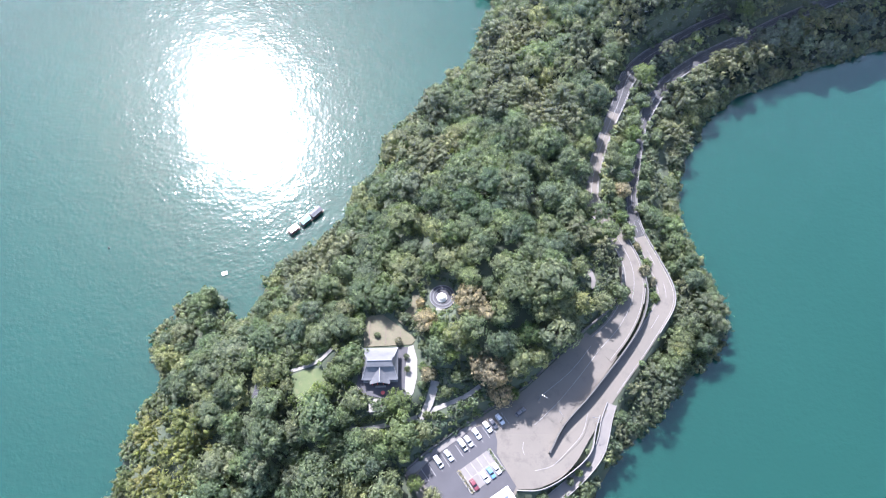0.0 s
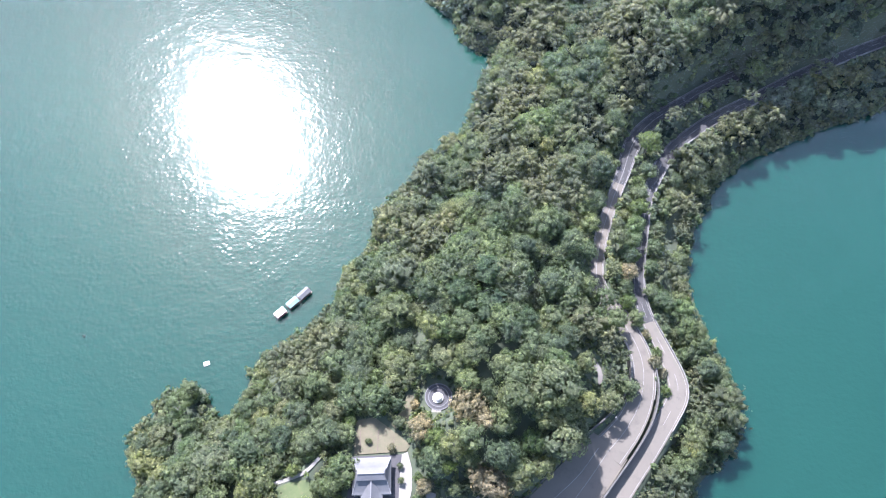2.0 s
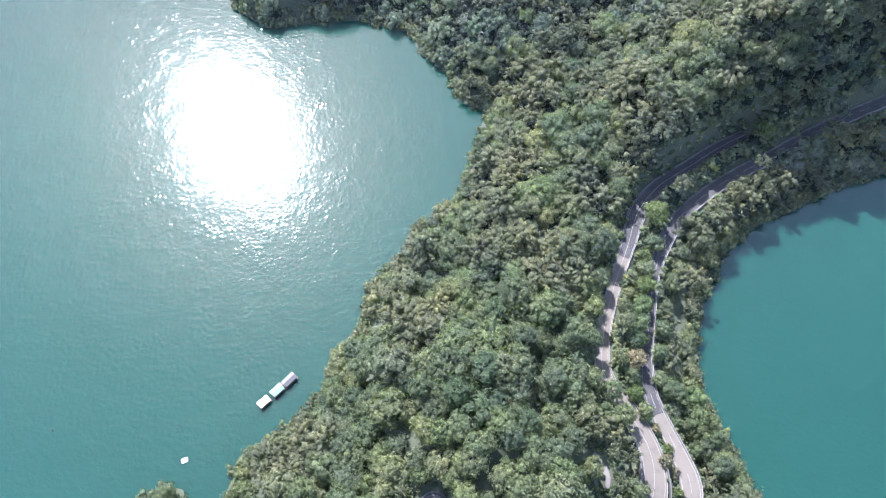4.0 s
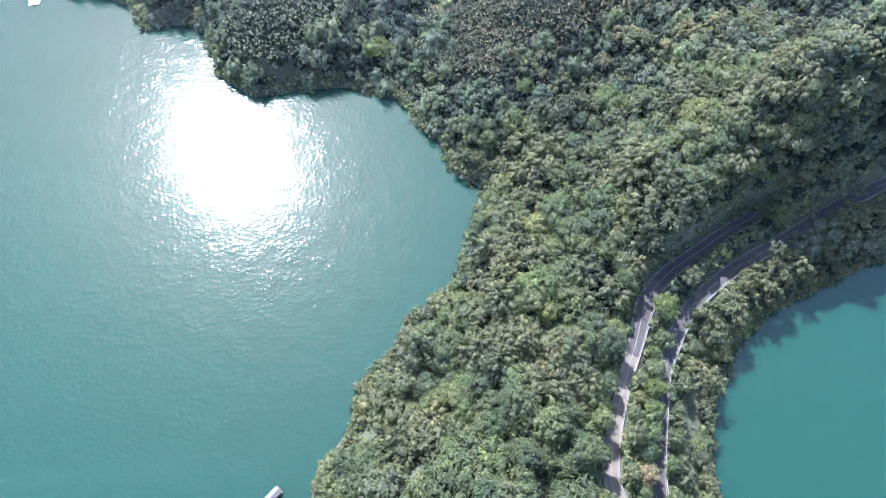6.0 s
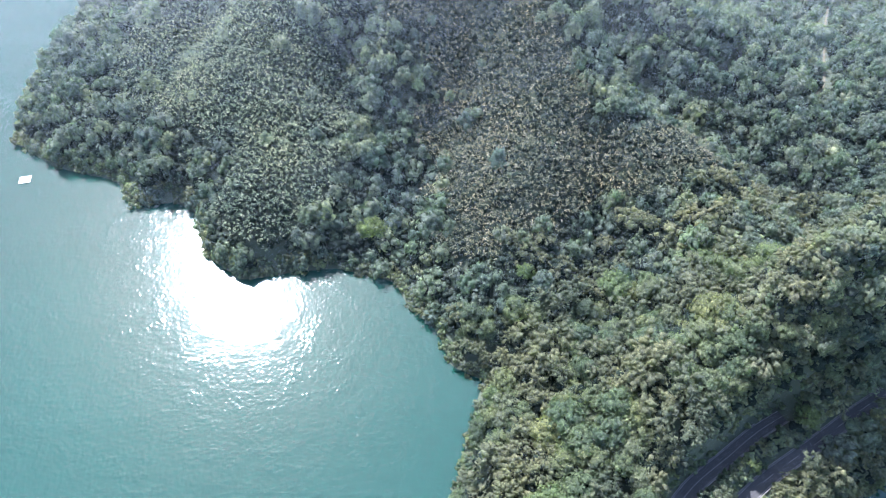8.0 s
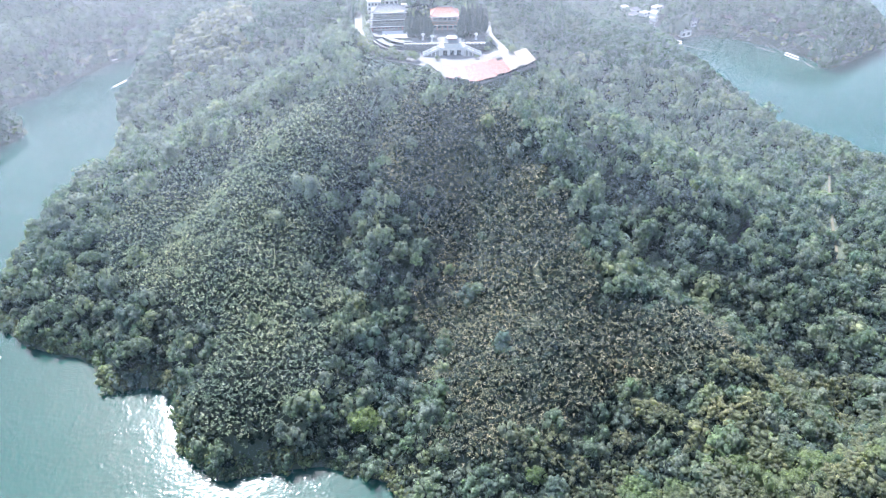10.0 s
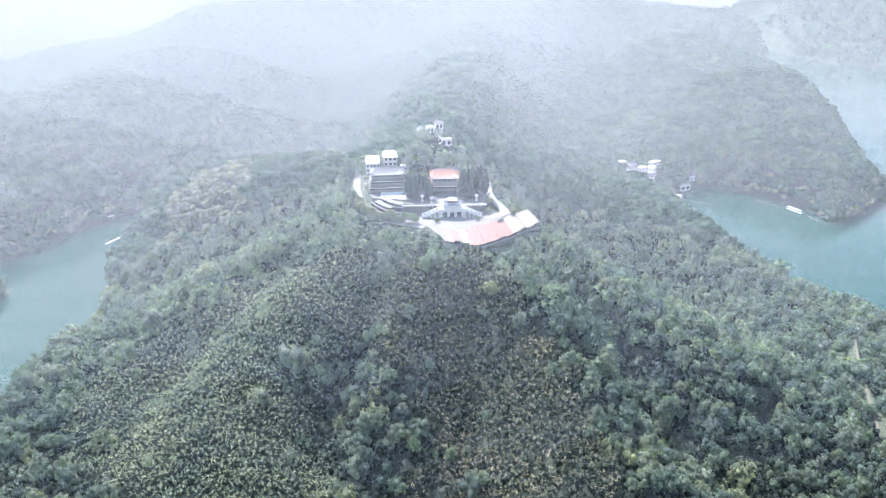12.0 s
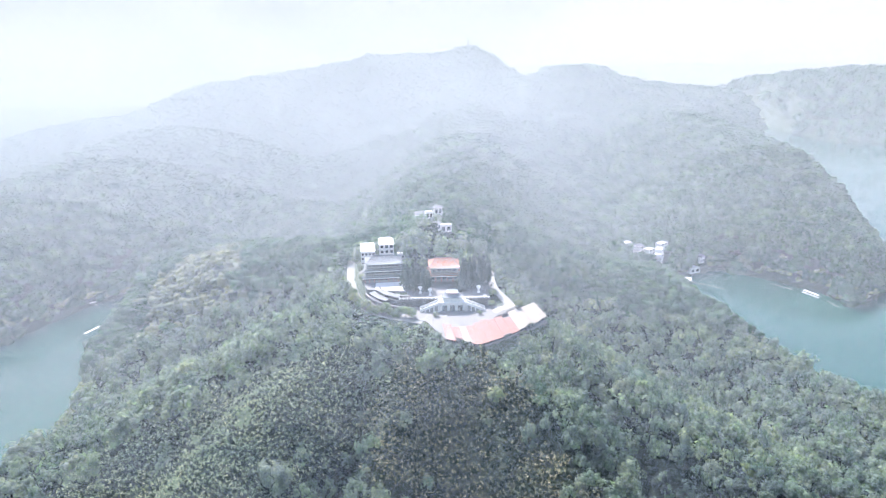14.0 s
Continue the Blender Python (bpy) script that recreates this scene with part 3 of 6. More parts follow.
# ---------------------------------------------------------------- trees: the shapes
def ball_quads(n):
    """A unit ball of six n x n patches."""
    verts, faces = [], []
    s = np.linspace(-1, 1, n + 1)
    for ax in range(3):
        for sign in (-1, 1):
            base = len(verts)
            for a in s:
                for b in s:
                    p = [0, 0, 0]
                    p[ax], p[(ax + 1) % 3], p[(ax + 2) % 3] = sign, a * sign, b
                    verts.append(p)
            for i in range(n):
                for j in range(n):
                    k = base + i * (n + 1) + j
                    faces.append((k, k + n + 1, k + n + 2, k + 1))
    v = np.array(verts, float)
    v = v / np.linalg.norm(v, axis=1)[:, None]
    _, first, back = np.unique(v.round(4), axis=0, return_index=True, return_inverse=True)
    return v[first], back.ravel()[np.array(faces)]


def unit(v):
    return v / np.linalg.norm(v, axis=-1, keepdims=True)


def leaf_quads(r, centres, normals, size, long=1.0):
    """One small bent leaf spray at each centre, facing about along its normal."""
    n = len(centres)
    t = unit(np.cross(normals, r.normal(size=(n, 3))))
    b = np.cross(normals, t)
    s = size * r.uniform(0.65, 1.35, (n, 1))
    droop = normals * s * r.uniform(-0.45, 0.1, (n, 1))
    w = r.uniform(0.55, 0.95, (n, 1))
    v = np.stack([centres - t * s * long * 1.25 + droop, centres - b * s * w + t * s * 0.2, centres + t * s * long * 1.25 + droop, centres + b * s * w + t * s * 0.2], 1)
    return v.reshape(-1, 3), np.arange(4 * n).reshape(n, 4)


def joined(pieces):
    v, f, at = [], [], 0
    for a, b in pieces:
        v.append(a)
        f.append(b + at)
        at += len(a)
    return np.concatenate(v), np.concatenate(f)


def puff_quads(n):
    """The upper two thirds of a unit ball, in quads."""
    v, f = ball_quads(n)
    return v, f[(v[f][:, :, 2].mean(1) > -0.5)]


PUFF = puff_quads(1)


def trimmed(pieces):
    """Joins pieces and drops the corners that no face uses."""
    v, f = joined(pieces)
    used = np.unique(f)
    back = np.zeros(len(v), int)
    back[used] = np.arange(len(used))
    return v[used], back[f]


def broad_crown(seed, lobes, sprays, size, grow=1.0):
    """A crown of unit radius: a heap of rounded leaf puffs, each shingled with small leaf sprays."""
    r = np.random.RandomState(seed)
    golden = np.arange(lobes) * 2.39996 + r.uniform(0, 6.28)
    high = np.linspace(1.0, -0.25, lobes) + r.uniform(-0.14, 0.14, lobes)
    flat = np.sqrt(np.maximum(0.05, 1 - np.clip(high, -1, 1) ** 2))
    u = np.stack([flat * np.cos(golden), flat * np.sin(golden), high], -1)
    centre = u * r.uniform(0.45, 0.85, (lobes, 1)) * (1, 1, 0.72)
    rad = r.uniform(0.2, 0.4, lobes) * grow
    pv, pf = PUFF
    pieces = []
    for k in range(lobes):
        dent = 1.05 + r.uniform(-0.24, 0.24, (len(pv), 1))
        pieces.append((pv * dent * rad[k] * (0.78 if sprays else 1.0) * (1, 1, r.uniform(0.7, 1.05)) + centre[k], pf))
    if sprays:
        k = np.repeat(np.arange(lobes), sprays)
        dirs = unit(r.normal(size=(len(k), 3)) + u[k] * 0.9 + (0, 0, 0.5))
        c = centre[k] + dirs * rad[k][:, None] * r.uniform(0.8, 1.25, (len(k), 1))
        pieces.append(leaf_quads(r, c, unit(dirs * 0.8 + u[k] * 0.4 + r.normal(size=dirs.shape) * 0.3), size))
    return trimmed(pieces)


def plume_crown(seed, plumes, sprays, size):
    """A bamboo clump of unit radius: culms that arch outward, each ending in a soft drooping tuft."""
    r = np.random.RandomState(seed)
    pv, pf = PUFF
    pieces = []
    for i in range(plumes):
        a = i * 2.39996 + r.uniform(-0.4, 0.4)
        out, up = r.uniform(0.2, 0.95), r.uniform(0.5, 0.95)
        way = np.array((math.cos(a), math.sin(a), 0.0))
        tip = way * out + np.array((0, 0, up * (1.1 - 0.55 * out)))
        stretch = np.eye(3) + np.outer(way, way) * r.uniform(0.4, 1.2)
        dent = 1 + r.uniform(-0.35, 0.35, (len(pv), 1))
        tuft = (pv * dent * r.uniform(0.1, 0.17)) @ stretch
        tuft[:, 2] -= 0.35 * np.maximum(0, (tuft @ way))
        pieces.append((tuft + tip, pf))
        s = r.uniform(0.55, 1.2, sprays)[:, None]
        c = tip * (0.75 + 0.25 * s) + way * 0.16 * (s - 0.6) - np.array((0, 0, 0.08)) * s ** 3 + unit(r.normal(size=(sprays, 3)) + (0, 0, 0.5)) * r.uniform(0.1, 0.24, (sprays, 1)) @ stretch
        nrm = unit(np.array((0, 0, 1.0)) + way * 0.4 + r.normal(size=(sprays, 3)) * 0.4)
        pieces.append(leaf_quads(r, c, nrm, size, 2.2))
    return trimmed(pieces)


def open_crown(seed, sprays, size):
    """A thin plantation crown of unit radius: big single leaves with gaps between."""
    r = np.random.RandomState(seed)
    u = unit(r.normal(size=(sprays, 3)) + (0, 0, 0.35))
    c = u * r.uniform(0.25, 1.0, (sprays, 1)) * (1, 1, 1.1)
    nrm = unit(r.normal(size=(sprays, 3)) * 0.45 + u * 0.3 + (0, 0, 0.8))
    return leaf_quads(r, c, nrm, size, 0.85)


def cone_crown(seed, sprays, size):
    """A slim conifer of unit radius and three radii of height."""
    r = np.random.RandomState(seed)
    h = r.uniform(0, 1, sprays)
    a = r.uniform(0, 6.283, sprays)
    rad = (1 - h) ** 0.7 * (0.75 + 0.25 * np.sin(h * 24 + a))
    c = np.stack([rad * np.cos(a), rad * np.sin(a), h * 3.4 - 1.2], -1)
    nrm = unit(np.stack([np.cos(a), np.sin(a), np.full(sprays, 0.7)], -1) + r.normal(size=(sprays, 3)) * 0.4)
    v, f = ball_quads(2)
    return joined([(v * (0.55, 0.55, 1.4) + (0, 0, 0.2), f), leaf_quads(r, c, nrm, size)])


# ---------------------------------------------------------------- trees: where they stand
ZONE_TEAK_WEST = [(-157, 465), (-186, 517), (-151, 566), (-88, 596), (-27, 594), (-6, 567), (-20, 546), (-52, 516), (-39, 494), (-38, 462), (-43, 392), (-61, 372), (-104, 380), (-92, 419), (-131, 445)]
ZONE_TEAK_MIDDLE = [(1, 573), (60, 551), (68, 502), (87, 443), (92, 409), (96, 385), (77, 367), (40, 353), (18, 352), (5, 449), (24, 486), (-18, 522), (-20, 546)]
ZONE_TEAK_EAST = [(92, 410), (135, 418), (150, 398), (140, 378), (110, 376), (96, 385)]
ZONE_PALE = [(-192, 701), (-221, 755), (-200, 791), (-186, 880), (-147, 900), (-119, 695), (-153, 682)]


def in_zones(x, y, zones):
    r = np.zeros(len(x), bool)
    jx, jy = x + 7 * wobble(x, y, 30, 11) + 4 * wobble(x, y, 9, 13), y + 7 * wobble(x, y, 30, 12) + 4 * wobble(x, y, 9, 14)
    for zone in zones:
        r |= inside(jx, jy, zone)
    return r


def scatter(x0, x1, y0, y1, step, seed, shore=2.0, loose=0.48):
    """Jittered places on dry land in a rectangle."""
    r = np.random.RandomState(seed)
    a, b = np.meshgrid(np.arange(x0, x1, step), np.arange(y0, y1, step * 0.9))
    a = a + (np.arange(len(a)) % 2)[:, None] * step / 2
    x = (a + r.uniform(-loose, loose, a.shape) * step).ravel()
    y = (b + r.uniform(-loose, loose, b.shape) * step).ravel()
    d = np.maximum(poly_distance(x, y, SHORE), poly_distance(x, y, SHORE_FAR_RIGHT))
    k = d > shore
    return x[k], y[k], d[k]


def plant(name, shapes, x, y, top, radius, material, label, category, seed, squash=(0.85, 1.15)):
    """One woodland mesh: each tree a turned, sized copy of one of the shapes, with its top that high over the ground."""
    r = np.random.RandomState(seed)
    n = len(x)
    z = ground_at(x, y)
    which = r.randint(0, len(shapes), n)
    turn, tall, tint = r.uniform(0, 6.283, n), r.uniform(*squash, n), r.uniform(0, 1, n)
    V, F, T, at = [], [], [], 0
    for k, (v, f) in enumerate(shapes):
        i = np.nonzero(which == k)[0]
        if not len(i):
            continue
        c, s = np.cos(turn[i])[:, None], np.sin(turn[i])[:, None]
        R = radius[i][:, None]
        high = v[:, 2].max()
        px = (v[None, :, 0] * c - v[None, :, 1] * s) * R + x[i][:, None]
        py = (v[None, :, 0] * s + v[None, :, 1] * c) * R + y[i][:, None]
        pz = (v[None, :, 2] - high) * R * tall[i][:, None] + (z[i] + top[i])[:, None]
        V.append(np.stack([px, py, pz], -1).reshape(-1, 3))
        F.append((f[None] + (np.arange(len(i)) * len(v))[:, None, None]).reshape(-1, 4) + at)
        T.append(np.repeat(tint[i], len(v)))
        at += len(i) * len(v)
    me = mesh_of(name, np.concatenate(V), np.concatenate(F), [material])
    me.attributes.new("tint", "FLOAT", "POINT").data.foreach_set("value", np.concatenate(T).astype(np.float32))
    return tagged(new(name, me), label, category, kind="stuff")


NEAR = [broad_crown(10 + i, 16, 38, 0.062, 1.18) for i in range(8)]
MID = [broad_crown(30 + i, 11, 17, 0.105, 1.25) for i in range(8)]
UPPER = [broad_crown(140 + i, 8, 11, 0.13, 1.5) for i in range(8)]
LOW = [broad_crown(60 + i, 8, 5, 0.15, 1.35) for i in range(5)]
FARS = [broad_crown(50 + i, 6, 0, 0.3, 1.6) for i in range(6)]
CLUMP = [plume_crown(70 + i, 22, 12, 0.04) for i in range(5)]
TEAKS = [open_crown(90 + i, 11, 0.25) for i in range(8)]
CONES = [cone_crown(110 + i, 150, 0.18) for i in range(3)]

r_trees = np.random.RandomState(5)


def crown_sizes(x, y, low, high, seed):
    """Crown radii: mostly middling, with now and then a broad old tree."""
    r = np.random.RandomState(seed)
    v = r.uniform(low, high, len(x))
    return np.where(r.uniform(size=len(x)) < 0.2, v * 1.5, v)


# single trees that stand out by colour or place: x, y, height, crown radius, kind
TREES_SHRINE = [
    (11, 102, 10, 6.4, "yellow"), (16, 96.5, 8.5, 4.2, "yellow"), (18.5, 77.5, 10, 6.8, "brown"), (21.5, 71, 8.5, 5.4, "brown"), (13.5, 80, 8, 3.6, "brown"),
    (27, 72, 5, 2.6, "lime"), (4, 82, 7.5, 2.8, "lime"), (-1, 85, 9, 5.6, "green"), (0, 91, 8, 4.4, "lime"), (-32.6, 82.5, 9.5, 6.0, "green"),
    (-32, 95, 8, 4.2, "green"), (-22, 106, 10, 6.2, "green"), (-15.5, 66.2, 7, 5.4, "lime"), (-4.5, 77, 5.5, 3.2, "yellow"), (-5.5, 95.5, 8, 4.8, "yellow"),
    (-12.5, 79, 3, 1.3, "green"), (-12.8, 84, 2.6, 1.2, "green"), (-6.8, 87.5, 4, 2.2, "green"), (-6.6, 80, 3, 1.8, "lime"), (-7.2, 73, 3.2, 1.7, "green"), (-31, 91, 4, 2.2, "green"),
    (-30.6, 99, 4.5, 2.4, "lime"), (-13.6, 98.5, 4.5, 2.4, "green"), (-25, 103, 4, 2.2, "green"), (-13.6, 104.5, 5, 2.6, "green"), (-8, 104.5, 4, 2.0, "yellow"), (-40.5, 72, 4, 2.2, "green"),
    (-56.5, 73, 5, 2.8, "green"), (-50, 82.5, 4.5, 2.4, "lime"), (-3, 35.5, 6.5, 3.6, "green"), (-9, 40, 6, 3.2, "lime"), (-35, 62, 7, 4.2, "green"), (-5.2, 63.5, 3, 1.6, "green"),
]
TREES_ROADSIDE = [
    (-41, 77, 5, 3.0, "green"), (-44, 69.5, 7.5, 5.0, "lime"), (-31, 67, 7.5, 4.8, "green"), (-24, 92.5, 2.2, 1.3, "green"), (-16, 90, 3, 1.7, "yellow"),
    (32, 90, 10, 4.4, "lime"), (70, 112, 8, 5.0, "green"), (53, 104, 9, 5.0, "green"), (85.5, 119, 3.4, 2.4, "yellow"), (86, 112, 3.2, 2.4, "lime"),
    (84.5, 127, 3.4, 2.4, "lime"), (81, 134, 3.4, 2.2, "yellow"), (94.5, 222.5, 14, 5.6, "lime"), (-6, 57, 6, 3.4, "green"), (2, 71, 4, 2.2, "green"),
    (6, 76, 4.5, 2.6, "green"), (10, 77, 4, 2.2, "green"),
]
TREES_BETWEEN_ROADS = [
    (61.5, 137, 10, 5.2, "green"), (57.5, 150, 10.5, 5.2, "green"), (68.2, 137.5, 12, 5.0, "green"), (65.2, 146.5, 11.5, 4.4, "green"), (77.6, 139.5, 6.5, 3.4, "green"), (77.8, 160, 8.5, 4.2, "yellow"),
    (74.5, 153, 6.5, 3.4, "green"), (75, 146.5, 6, 3.2, "lime"), (77.6, 167.5, 8, 4.2, "green"), (81.4, 174.5, 9.5, 4.6, "green"), (83.6, 182.5, 10, 4.8, "green"), (86, 191, 9.5, 4.6, "lime"),
    (88.4, 199, 9, 4.2, "green"), (89.5, 206.5, 7, 3.4, "lime"), (126, 247.4, 6, 3.2, "lime"), (150, 263.5, 12, 5.0, "lime"), (82.5, 122.5, 4.5, 2.6, "yellow"), (46.8, 41.6, 3.4, 1.7, "green"), (50.2, 44.6, 3.2, 1.6, "lime"), (53.6, 47.6, 2.6, 1.2, "green"), (30, 34.5, 4.5, 2.8, "lime"), (36.5, 36, 4.5, 2.4, "green"), (27, 30, 5, 3, "green"), (80.5, 168, 7.5, 3.6, "lime"),
    (90.6, 173, 8.5, 3.6, "green"), (95.2, 184, 9, 3.8, "green"), (99.4, 196, 9.5, 4.2, "green"), (87.6, 163, 8, 3.2, "green"), (86.4, 152, 8, 3.4, "green"), (107, 210, 9.5, 4.4, "green"), (93.6, 211, 9.5, 4.4, "green"), (104, 203.5, 9.5, 4.4, "green"),
    (60.0, 165, 10, 4.2, "green"), (62.6, 178, 10, 4.4, "green"), (67.8, 192, 10, 4.4, "green"), (72.8, 214, 11, 5.0, "green"),
]
TREES_HILL = [(-21, 380, 12, 7.5, "lime"), (51, 342, 9, 4.5, "lime"), (169, 516, 7, 4.5, "lime"), (127, 472, 9, 5.0, "lime")]
MARKED_TREES = TREES_SHRINE + TREES_ROADSIDE + TREES_BETWEEN_ROADS + TREES_HILL


# small buildings that stand among the trees behind the temple and by the bay: x, y, width, depth, height, tiled roof
OUTBUILDINGS = ((20, 744, 7, 9, 5, False), (13.5, 731, 9, 6, 4.6, True), (18.5, 716, 5, 5, 4, False), (25.5, 729, 6, 5, 4.4, True), (30, 706, 8, 5, 4.2, False), (24, 699, 4, 4, 3.6, True))
HOUSES = ((244, 912), (250, 896), (256, 886), (253, 877), (235, 925), (265, 904), (240, 903), (259, 893), (288, 873), (298, 884))


def off_lanes(x, y, gap=5.0):
    """Clear of the two lanes on the eastern flank, with a verge."""
    d = np.full(np.shape(x), 1e9)
    for line in (ROAD_HILL_EAST, TRACK_HILL_EAST):
        for a, b in zip(line, line[1:]):
            d = np.minimum(d, seg_distance(x, y, a, b)[0])
    return d > gap


def hemmed(x, y):
    """Places too near those buildings, or in front of them, for a tree."""
    r = np.zeros(np.shape(x), bool)
    for q in OUTBUILDINGS + HOUSES:
        r |= (np.abs(x - q[0]) < 7) & (y > q[1] - 13) & (y < q[1] + 6)
    return r


# the peninsula and its neck
tx, ty, td = scatter(-130, 160, -35, 330, 6.8, 1, 1.5)
free = clear_of_works(tx, ty)
d_up = np.min(np.hypot(tx[:, None] - ROAD_UPPER[None, :, 0], ty[:, None] - ROAD_UPPER[None, :, 1]), 1)
d_low = np.min(np.hypot(tx[:, None] - ROAD_LOWER[None, :, 0], ty[:, None] - ROAD_LOWER[None, :, 1]), 1)
bank = (ty > 222) & (d_up + d_low < 17) & (d_up < 8)
keep = (free > np.where(ty > 200, 2.0, 2.4)) & ~bank & ~((ty > 205) & (d_up < 7.5))
for x, y, h, w, kind in MARKED_TREES:
    keep &= np.hypot(tx - x, ty - y) > 0.85 * w + 1.2
keep &= ~((tx > -9) & (tx < 17) & (ty > 58) & (ty < 80) & (free < 5.2))
tx, ty, td, free = tx[keep], ty[keep], td[keep], free[keep]
bamboo = (wobble(tx, ty, 60, 21) > 0.42) | ((tx < -88) & (ty < 66)) | ((tx > 60) & (td < 20) & (wobble(tx, ty, 40, 22) > 0.3)) | ((ty > 200) & (wobble(tx, ty, 50, 25) > 0.15))
gold = (tx < -88) & (ty < 66)
apart = (ty < 128) & (ty > 36) & ~bamboo            # trees round the house and car park stand as things of their own
apart &= np.cumsum(apart) <= 290
rad = np.minimum(crown_sizes(tx, ty, 3.5, 6.0, 31), 2.6 + 0.5 * td) * np.where(free < 3, 0.6, np.where(free < 5, 0.78, 1.0))
top = r_trees.uniform(4.5, 13.0, len(tx)) + 1.8 * wobble(tx, ty, 35, 23) + (rad - 4.3) * 1.3 - 4.5 * np.exp(-td / 5) - np.where(ty > 145, 0.5, 2.0) * np.exp(-np.maximum(free, 0) / 3) + 3.5 * smooth(185, 215, ty) * smooth(12, 6, free) + np.where((tx > 60) & (ty < 150) & (td < 22), 3.0, 0.0)
top = np.maximum(top, np.minimum(5.0, 2 + td * 0.4))
some = ~bamboo & ~apart
plant("peninsula_wood", NEAR, tx[some], ty[some], top[some], rad[some], LEAF, "dense evergreen broadleaf trees covering the peninsula", "forest", 1, (0.95, 1.35))
plant("bamboo_grove", CLUMP, tx[bamboo & ~gold], ty[bamboo & ~gold], top[bamboo & ~gold] + 1, rad[bamboo & ~gold] * np.where((free[bamboo & ~gold] < 6) | (td[bamboo & ~gold] < 7), 0.75, 1.1), BAMBOO, "feathery arching bamboo clumps along the slopes and shore", "bamboo", 2, (1.0, 1.4))
plant("golden_bamboo_grove", CLUMP, tx[gold], ty[gold], top[gold] + 1, rad[gold] * 0.9, GOLD, "yellow-green bamboo clumps on the western point", "bamboo", 29, (1.0, 1.4))

# the hill
hx, hy, hd = scatter(-260, 440, 330, 700, 7.4, 2, 1.5)
teak = in_zones(hx, hy, [ZONE_TEAK_WEST, ZONE_TEAK_MIDDLE, ZONE_TEAK_EAST])
wood = (~teak | (np.random.RandomState(41).uniform(size=len(hx)) < 0.05)) & (clear_of_works(hx, hy) > 1.6) & ~hemmed(hx, hy) & off_lanes(hx, hy, 2.8)
for x, y, h, w, kind in TREES_HILL:
    wood &= np.hypot(hx - x, hy - y) > 0.8 * w + 2.0
hx, hy, hd = hx[wood], hy[wood], hd[wood]
ex, ey, ed = scatter(160, 440, 230, 330, 7.0, 3, 1.5)
wood = clear_of_works(ex, ey) > 0.9
hx, hy, hd = np.r_[hx, ex[wood]], np.r_[hy, ey[wood]], np.r_[hd, ed[wood]]
outer = hx > 205 + 0.3 * hy                        # past the crest the wood is coarser
ox, oy = hx[outer][::2], hy[outer][::2]
plant("outer_wood", FARS, ox, oy, r_trees.uniform(7, 11, len(ox)), r_trees.uniform(4, 6, len(ox)), HAZY_HILL_LEAF, "evergreen forest on the far side of the hill", "forest", 10)
hx, hy, hd = hx[~outer], hy[~outer], hd[~outer]
hr = crown_sizes(hx, hy, 3.2, 5.6, 32) * np.where(hy > 530, 1.15, 1.0)
ht = r_trees.uniform(4.0, 13.0, len(hx)) + 1.8 * wobble(hx, hy, 40, 24) + (hr - 4.8) * 1.0 - 4.5 * np.exp(-hd / 5)
front = np.hypot((hx - 58) / 52, (hy - 580) / 30) < 1          # trees just below the pavilion's eaves
drive = np.hypot((hx + 14) / 48, (hy - 606) / 30) < 1
hg = ground_at(hx, hy)
ht = np.maximum(ht, np.minimum(5.5, 2 + hd * 0.4))
ht = np.where(front, np.clip(90.2 - hg, 3, 13), np.where(drive, np.clip(89.6 - hg, 3, 11), ht))
feather = (hy < 400) & (hx > 40) & (wobble(hx, hy, 45, 26) > 0.1)
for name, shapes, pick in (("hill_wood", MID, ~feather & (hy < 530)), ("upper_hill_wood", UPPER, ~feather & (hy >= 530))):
    plant(name, shapes, hx[pick], hy[pick], ht[pick], hr[pick], HAZY_HILL_LEAF, "dense evergreen broadleaf forest on the hillside", "forest", 3, (1.1, 1.65))
plant("hill_bamboo", CLUMP, hx[feather], hy[feather], ht[feather], hr[feather], BAMBOO, "feathery bamboo clumps on the hillside", "bamboo", 8, (1.0, 1.4))
px, py, pd = scatter(-200, 210, 345, 605, 1.75, 4, 4.0, 0.45)
teak = in_zones(px, py, [ZONE_TEAK_WEST, ZONE_TEAK_MIDDLE, ZONE_TEAK_EAST]) & (clear_of_works(px, py) > 2)
px, py = px[teak], py[teak]
pt, pr = r_trees.uniform(6.8, 9.6, len(px)) + 1.2 * wobble(px, py, 12, 42), r_trees.uniform(0.75, 1.25, len(px))
warm = in_zones(px, py, [ZONE_TEAK_MIDDLE, ZONE_TEAK_EAST])
plant("plantation_wood", TEAKS, px[~warm], py[~warm], pt[~warm], pr[~warm], TEAK, "close-set grey-green plantation trees with large pale leaves", "forest", 4)
plant("ageing_plantation_wood", TEAKS, px[warm], py[warm], pt[warm], pr[warm], TEAK_WARM, "close-set plantation trees with large olive-brown ageing leaves", "forest", 4)
ux, uy, ud = scatter(-200, 210, 345, 605, 4.2, 16, 4.0)
teak = in_zones(ux, uy, [ZONE_TEAK_WEST, ZONE_TEAK_MIDDLE, ZONE_TEAK_EAST]) & (clear_of_works(ux, uy) > 2)
ux, uy = ux[teak], uy[teak]
plant("plantation_undergrowth", FARS, ux, uy, r_trees.uniform(3.5, 5.5, len(ux)), r_trees.uniform(2.4, 3.4, len(ux)), UNDER_SHADE, "undergrowth between the plantation trunks, coloured dark as shade", "shrubs", 17)

